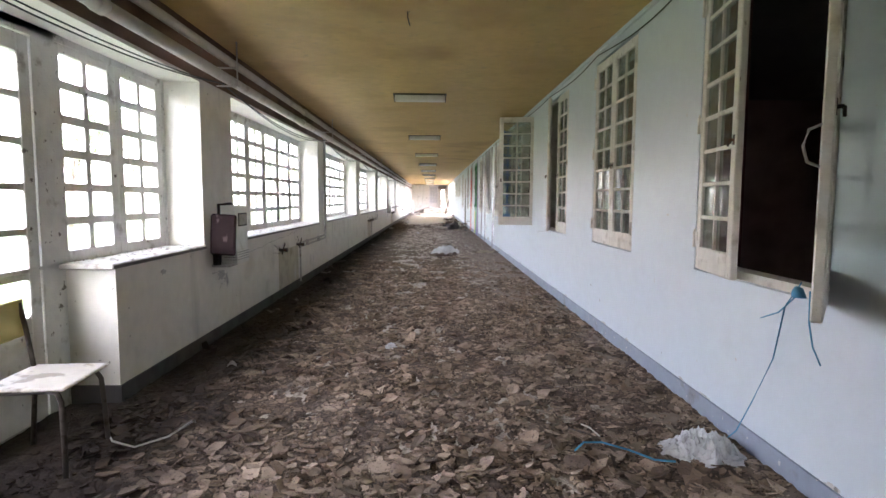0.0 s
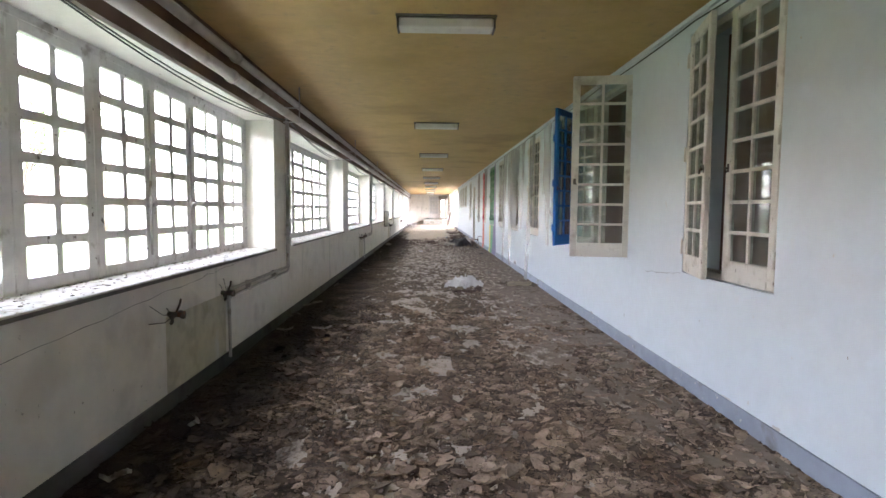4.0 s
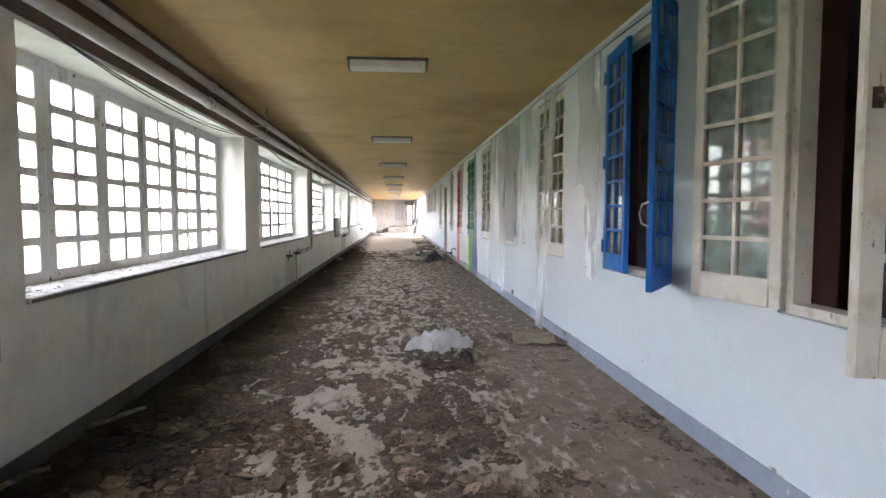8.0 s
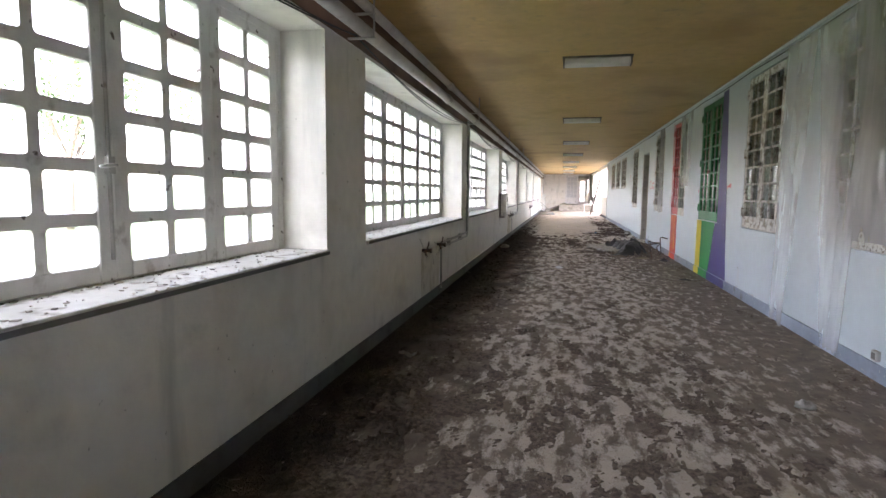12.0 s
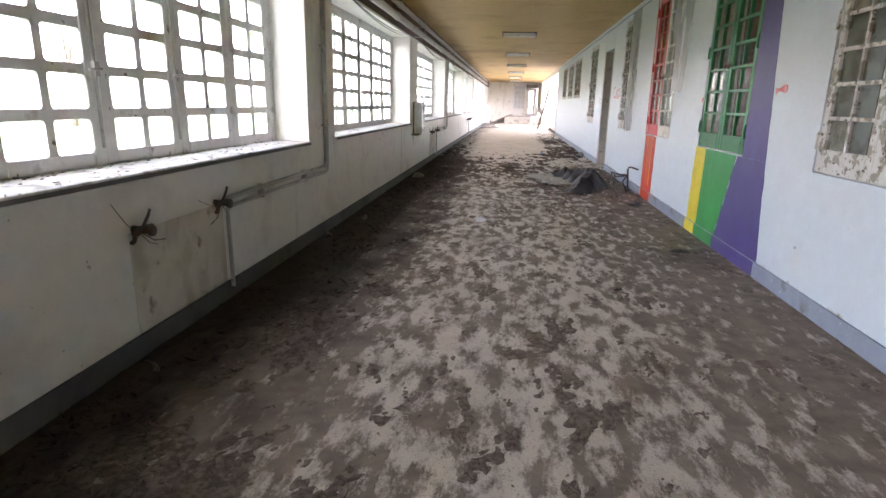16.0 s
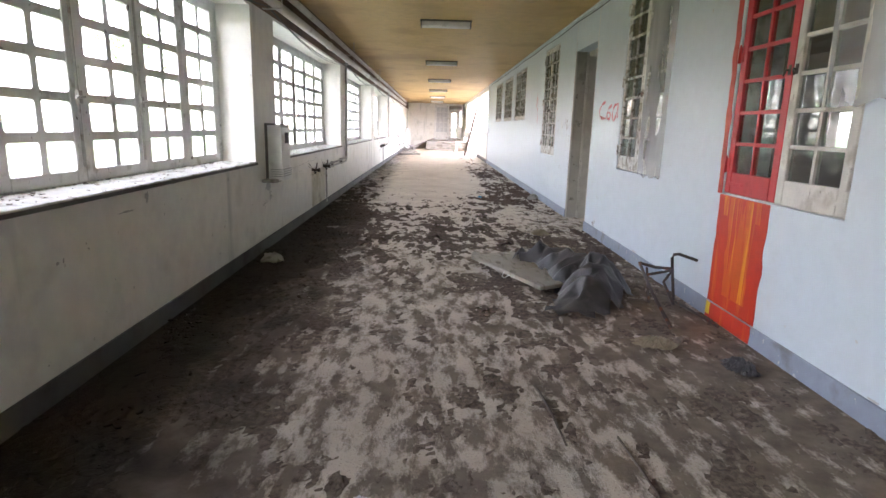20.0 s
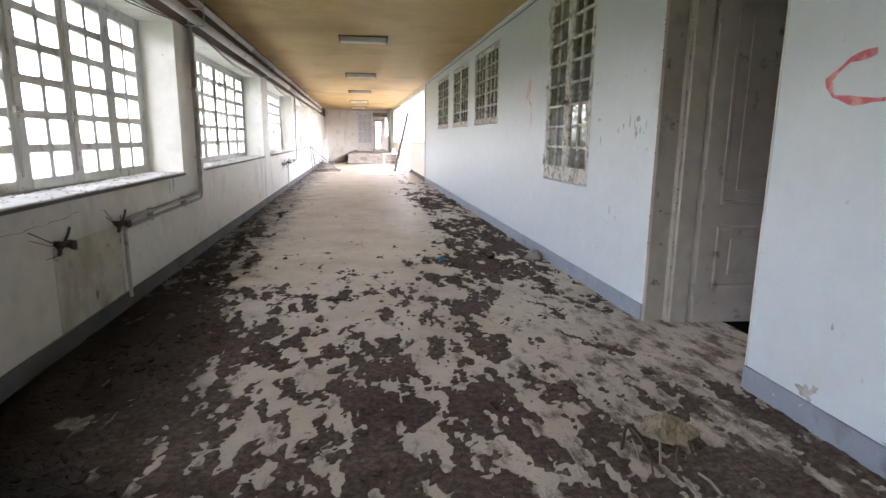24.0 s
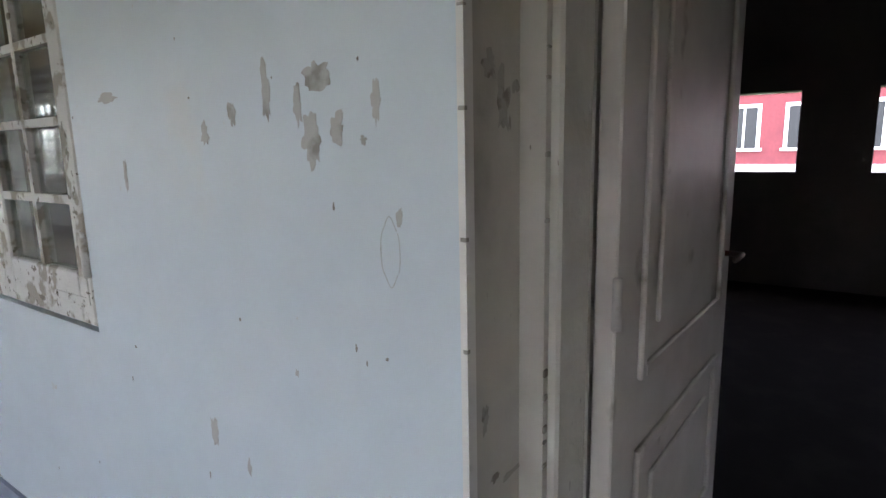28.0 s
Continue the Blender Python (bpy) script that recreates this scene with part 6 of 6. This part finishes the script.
st = thing("toppled_stool", "pale wooden stool lying on its side", "stool", "", "", pose(1.0, 54.3, 0))
part("seat", Shape().box(-0.03, -0.17, 0.0, 0.0, 0.17, 0.34, None, 0.006), BOARD, st)
for sy in (-0.13, 0.13):
    for sz in (0.04, 0.3):
        part("leg", Shape().tube([(0.0, sy, sz), (0.4, sy * 1.2, max(0.02, sz * 1.05))], 0.014, 6), BOARD, st)
sc = thing("white_box", "white box standing against the end wall", "box", "", "", pose(-1.97, 60.2, 0))
part("body", Shape().box(-0.14, -0.2, 0, 0.16, 0.2, 1.31, None, 0.02), ENAMEL, sc)

# ---- rubble and mud ----
for k, (x, y, r) in enumerate(((-1.88, 27.6, 0.09), (1.83, 33.15, 0.1), (1.84, 34.3, 0.05), (0.3, 27.9, 0.05), (1.2, 16.6, 0.05))):
    rk = thing("plaster_lump", "fallen lump of plaster on the floor by the skirting", "rubble", "", "plaster lumps", pose(x, y, 0, 0, 0, 40 * k))
    part("body", lump(r * 1.3, r * 0.9, r, 60 + k, 14, 0.4), STONE, rk)


OLDPAINT = mat("dirty_peeled_paint", (0.22, 0.2, 0.18), 0.85, [((0.09, 0.075, 0.065), 9, 0.5, 0.62)], 0.2, 60)


def peeled(x, y, length, turn, seed, w=0.04):
    """A curled strip of peeled paint lying on its edge."""
    rnd = random.Random(seed)
    v, f = [], []
    n = 14
    for i in range(n + 1):
        u = i / n - 0.5
        bend = 0.5 * length * (u * u * 4) * 0.3
        lift = 0.012 + 0.03 * abs(math.sin(3.1 * u + seed)) + 0.006 * rnd.random()
        half = w * 0.5 * (1 - abs(u) * 0.7) * rnd.uniform(0.8, 1.1)
        v += [(u * length, bend - half, lift), (u * length, bend + half * 0.6, lift + half * 1.3), (u * length, bend + half * 0.66, lift + half * 1.3 - 0.003), (u * length, bend - half, lift - 0.003)]
        if i:
            k = 4 * i
            f += [(k - 4 + a, k - 4 + (a + 1) % 4, k + (a + 1) % 4, k + a) for a in range(4)]
    f += [(0, 1, 2, 3), (4 * n, 4 * n + 1, 4 * n + 2, 4 * n + 3)]
    p = thing("peeled_paint", "curled strip of peeled pale paint in the damp dirt", "paint strip", "", "peeled strips", pose(x, y, floor_z(x) + 0.008, 0, 0, turn))
    part("strip", Shape().add(v, f), OLDPAINT, p)


for k, (x, y, ln, tr) in enumerate(((-1.93, 10.42, 0.2, 20), (-1.97, 12.35, 0.42, 48), (-2.02, 11.42, 0.3, 70), (-1.48, 10.48, 0.26, 30), (-1.84, 23.3, 0.12, 80), (-2.0, 22.35, 0.12, 60), (-1.78, 7.4, 0.2, 100), (-1.9, 6.6, 0.16, 20), (-1.95, 14.6, 0.22, 75), (-1.7, 17.2, 0.16, 10), (-1.92, 19.2, 0.14, 140), (-1.6, 4.2, 0.08, 0), (-1.97, 33.1, 0.15, 80))):
    peeled(x, y, ln, tr, k + 3)
crumple("dark_scrap", 1.66, 24.86, 0.09, 0.14, 0.06, 41, TARP, "small dark torn scrap by the skirting", "scrap", 22)
crumple("dark_scrap", 1.55, 22.2, 0.1, 0.06, 0.03, 42, TARP, "small dark torn scrap by the skirting", "scrap", 22)
crumple("rubbish", 1.25, 29.2, 0.13, 0.14, 0.07, 43, CARD, "crushed brown paper rubbish by the wall", "rubbish", 30)
for ob in [o for o in scene.objects if o.parent is None and o.get("category") in ("chair", "sack", "wire", "plastic bag", "plastic wrap", "paper", "scrap", "cardboard", "board", "rubble", "tarpaulin", "chair frame", "rack", "twig", "table", "jug", "stool", "box")]:
    if ob.name.startswith("hanging"):
        continue
    cx = ob.location.x if ob.type == "EMPTY" else sum(c[0] for c in ob.bound_box) / 8
    ob.location.z += floor_z(cx) + (0.014 if ob.get("category") in ("cardboard", "scrap", "plastic bag", "paper") else 0.0)


def along(y, *stops):
    """A value that runs straight from stop to stop along the corridor."""
    for (a, p), (c, q) in zip(stops, stops[1:]):
        if y < c:
            return p + (q - p) * max(0.0, (y - a) / (c - a))
    return stops[-1][1]


# places where the mud has been scraped away
BARE_SPOTS = [(-0.63, 9.29, 0.14), (-0.08, 8.86, 0.2), (-0.29, 8.05, 0.17), (0.31, 10.53, 0.16), (-0.16, 10.03, 0.13), (-0.24, 11.8, 0.18), (-0.52, 12.7, 0.2), (1.02, 9.1, 0.24), (1.65, 9.7, 0.22), (1.05, 11.6, 0.25), (-0.44, 8.84, 0.1), (0.29, 9.8, 0.11), (-0.79, 10.99, 0.14), (0.75, 9.68, 0.13), (-1.05, 12.86, 0.16), (-0.2, 13.6, 0.18), (1.37, 12.5, 0.17), (1.35, 11.5, 0.15), (0.68, 11.18, 0.12), (0.78, 12.57, 0.15)]


def mud_depth(x, y):
    """How thick the dry mud lies, in metres; below zero where the screed shows."""
    amt = along(y, (-3, 0.5), (8, 0.42), (12, 0.3), (15, 0.06), (18, -0.2), (21, -0.26), (26, -0.16), (29.0, 0.16), (30.3, 0.14), (31.5, -0.03), (33, -0.38), (35, -0.62), (37, -0.8), (60, -1.1))
    left = max(0, min(1, (along(y, (26, -0.7), (32, -1.2), (60, -1.3)) - x) / along(y, (26, 0.8), (32, 0.4))))
    right = max(0, min(1, (x - 0.6) / 0.5))
    amt += left * along(y, (-3, 0.1), (12, 0.34), (27, 0.45), (32, 0.62), (38, 0.62), (44, 0.3), (60, 0.3))
    amt += right * along(y, (6.0, 0), (8.5, -0.42), (13, -0.5), (18, -0.25), (22, 0.0), (28.5, 0.1), (29.4, -0.1), (30.0, -0.5), (31.0, -0.3), (32.5, 0.5), (34, 0.85), (40, 0.95), (44, 0.65), (52, 0.45), (60, 0.1))
    if y < 3.3 and x < -1.9:
        amt -= 0.05
    n1 = noise.fractal(Vector((x * 8.0 + 0.5 * y, y * 3.3, 3.3)), 0.4, 2.1, 7)
    n2 = noise.noise(Vector((x * 0.8, y * 0.5, 9.0)))
    n3 = noise.fractal(Vector((x * 2.6 + 5, y * 1.7, 17.0)), 0.6, 2.1, 4)
    for cx, cy, r in BARE_SPOTS:
        q = ((x - cx) / r) ** 2 + ((y - cy) / (1.25 * r)) ** 2
        if q < 3:
            amt -= 0.95 * math.exp(-q * q)
    return 0.03 * (amt - 0.1 + 0.6 * n1 + 0.42 * n3 + 0.25 * n2)


STEP = 0.021
X_MUD = -2.46
nx, ny = int((XR - 0.015 - X_MUD) / STEP), int((52.0 + 2.4) / STEP)
vv = []
deep = np.zeros((ny + 1, nx + 1))
for j in range(ny + 1):
    for i in range(nx + 1):
        x, y = X_MUD + i * STEP, -2.4 + j * STEP
        d = -1.0 if x < XL + 0.01 and y > 3.37 else mud_depth(x, y)
        deep[j, i] = d
        top = min(d, 0.006 + d * 0.25) if y < 12 else min(d * 0.6, 0.003 + d * 0.15)
        rough = along(y, (10, 1.0), (14, 0.35))
        if d > 0:
            q = noise.noise(Vector((x * 11, y * 11, 0.0)))
            top += rough * 0.008 * (1 - 2 * abs(q)) * min(1, d * 150) + 0.005 * noise.noise(Vector((x * 31, y * 31, 2.0))) * min(1, d * 150) + 0.014 * max(0, noise.noise(Vector((x * 4, y * 4, 5.0)))) * min(1, d * 60)
        vv.append((x, y, max(-0.006, top) + floor_z(x)))
ff = []
for j in range(ny):
    for i in range(nx):
        if max(deep[j, i], deep[j, i + 1], deep[j + 1, i], deep[j + 1, i + 1]) > 0 and min(deep[j, i], deep[j, i + 1]) > -0.9:
            k = j * (nx + 1) + i
            ff.append((k, k + 1, k + nx + 2, k + nx + 1))
me = bpy.data.meshes.new("mud_layer")
me.from_pydata(vv, [], ff)
me.materials.append(DIRT)
me.polygons.foreach_set("use_smooth", [True] * len(ff))
tagged(new("mud_layer", me), "dry cracked brown mud caked over the floor", "mud", "", "stuff")

FLAKE = mat("curled_mud_flakes", (0.37, 0.277, 0.205), 0.95, [((0.18, 0.124, 0.086), 2.2, 0.5, 0.62), ((0.4, 0.31, 0.238), 3, 0.56, 0.66), ((0.16, 0.12, 0.095), 60, 0.58, 0.66)], 0.7, 90, grain=0.3, grain_scale=30)


def piecewise_tone(m, lo, hi):
    """Each loose piece a little darker or paler than the next."""
    n, l = m.node_tree.nodes, m.node_tree.links
    b = n["Principled BSDF"]
    old = b.inputs["Base Color"].links[0].from_socket
    g, r, x = n.new("ShaderNodeNewGeometry"), n.new("ShaderNodeMapRange"), n.new("ShaderNodeHueSaturation")
    r.inputs["To Min"].default_value, r.inputs["To Max"].default_value = lo, hi
    l.new(g.outputs["Random Per Island"], r.inputs["Value"])
    l.new(r.outputs[0], x.inputs["Value"])
    l.new(old, x.inputs["Color"])
    l.new(x.outputs[0], b.inputs["Base Color"])


piecewise_tone(FLAKE, 0.4, 1.45)
further_on(FLAKE, 11.0, 15.0, (0.1, 0.078, 0.06), (0.23, 0.185, 0.147))
further_on(FLAKE, 26.0, 32.0, (0.055, 0.033, 0.026), (0.115, 0.076, 0.058))
damp_shade_edge(FLAKE)
rnd = random.Random(77)


def strew(name, total, sizes, where, label, tilt, lift, least=0.001, keep_off=0.93):
    """Loose flat pieces of many sizes and outlines lying on the mud."""
    v, f = [], []
    count = tries = 0
    while count < total and tries < total * 12:
        tries += 1
        x, y = where()
        d = mud_depth(x, y)
        if d < least and rnd.random() < keep_off:
            continue
        drift = noise.noise(Vector((x * 1.1, y * 1.1, 21.0)))
        if rnd.random() < 0.35 - drift:
            continue
        count += 1
        r = rnd.choice(sizes) * rnd.uniform(0.7, 1.3) * (1.0 + 0.7 * noise.noise(Vector((x * 1.6, y * 1.6, 33.0))))
        r = min(r, 0.075)
        n = rnd.choice((6, 7, 8, 9)) if r > 0.02 else rnd.choice((3, 4, 5))
        z = max(0.0, 0.004 + min(d, 0.006 + d * 0.25)) + rnd.uniform(0.0, lift) + floor_z(x)
        lean = tilt * (2.6 if rnd.random() < 0.16 else 1.0)
        tx, ty = rnd.gauss(0, lean), rnd.gauss(0, lean)
        a0, curl, th = rnd.random() * 6.28, rnd.uniform(-0.03, 0.12) * (1 if rnd.random() < 0.7 else 2.2), rnd.uniform(0.004, 0.011)
        axis, squash = rnd.random() * 3.14, rnd.uniform(0.45, 1.0)
        ca, sa = math.cos(axis), math.sin(axis)
        k = len(v)
        ring = []
        for i in range(n):
            a = a0 + 2 * math.pi * (i + rnd.uniform(-0.3, 0.3)) / n
            q = r * rnd.uniform(0.55, 1.15)
            px, py = math.cos(a) * q, math.sin(a) * q * squash
            dx, dy = px * ca - py * sa, px * sa + py * ca
            ring.append((x + dx, y + dy, z + dx * tx + dy * ty + curl * q + rnd.uniform(-0.1, 0.1) * th))
        v += [(x, y, z)] + ring + [(p[0], p[1], p[2] - th) for p in ring]
        f += [(k, k + 1 + i, k + 1 + (i + 1) % n) for i in range(n)]
        f += [(k + 1 + i, k + 1 + n + i, k + 1 + n + (i + 1) % n, k + 1 + (i + 1) % n) for i in range(n)]
    me = bpy.data.meshes.new(name)
    me.from_pydata(v, [], f)
    me.materials.append(FLAKE)
    tagged(new(name, me), label, "mud flakes", "", "stuff")


strew("mud_flakes", 21000, (0.01, 0.012, 0.016, 0.018, 0.02, 0.025, 0.03, 0.03, 0.035, 0.04, 0.045, 0.055, 0.07), lambda: (rnd.uniform(XL + 0.08, XR - 0.1), -2.3 + 14.5 * rnd.random() ** 1.1), "curled flakes of dried mud strewn over the floor", 0.19, 0.02)
strew("mud_crumbs", 34000, (0.004, 0.005, 0.007, 0.009, 0.012), lambda: (rnd.uniform(XL + 0.04, XR - 0.04), -2.3 + 22 * rnd.random() ** 1.4), "small crumbs of dried mud over the floor", 0.5, 0.012)
strew("mud_scraps", 5000, (0.005, 0.007, 0.01, 0.014, 0.02, 0.03), lambda: (rnd.uniform(XL + 0.04, XR - 0.04), 12 + 34 * rnd.random()), "thin scraps of damp mud on the screed", 0.16, 0.006, 0.002, 0.995)

# grit that has fallen on the window sills
v, f = [], []
for _ in range(2600):
    y = rnd.uniform(3.5, 44)
    if any(e - 0.02 < y < e + PIER + 0.02 for e in W_END):
        continue
    x = XW + 0.03 + (XL - XW) * rnd.random() ** 2.2
    r = rnd.choice((0.004, 0.006, 0.008, 0.012, 0.02)) * rnd.uniform(0.6, 1.2)
    a0 = rnd.random() * 6.28
    k = len(v)
    ring = [(x + math.cos(a0 + 1.57 * i) * r * rnd.uniform(0.5, 1.1), y + math.sin(a0 + 1.57 * i) * r * rnd.uniform(0.5, 1.2)) for i in range(4)]
    ring = [(min(XL + 0.015, max(XW + 0.032, p)), q) for p, q in ring]
    v += [(p, q, SILL_Z + rnd.uniform(0.002, 0.006)) for p, q in ring] + [(p, q, SILL_Z - 0.001) for p, q in ring]
    f += [(k, k + 1, k + 2, k + 3)] + [(k + i, k + 4 + i, k + 4 + (i + 1) % 4, k + (i + 1) % 4) for i in range(4)]
me = bpy.data.meshes.new("sill_grit")
me.from_pydata(v, [], f)
GRIT = mat("plaster_grit", (0.4, 0.36, 0.3), 0.95, (), 0.2, 60)
piecewise_tone(GRIT, 0.25, 1.5)
me.materials.append(GRIT)
tagged(new("sill_grit", me), "paint chips and grit fallen on the window sills", "grit", "", "stuff")
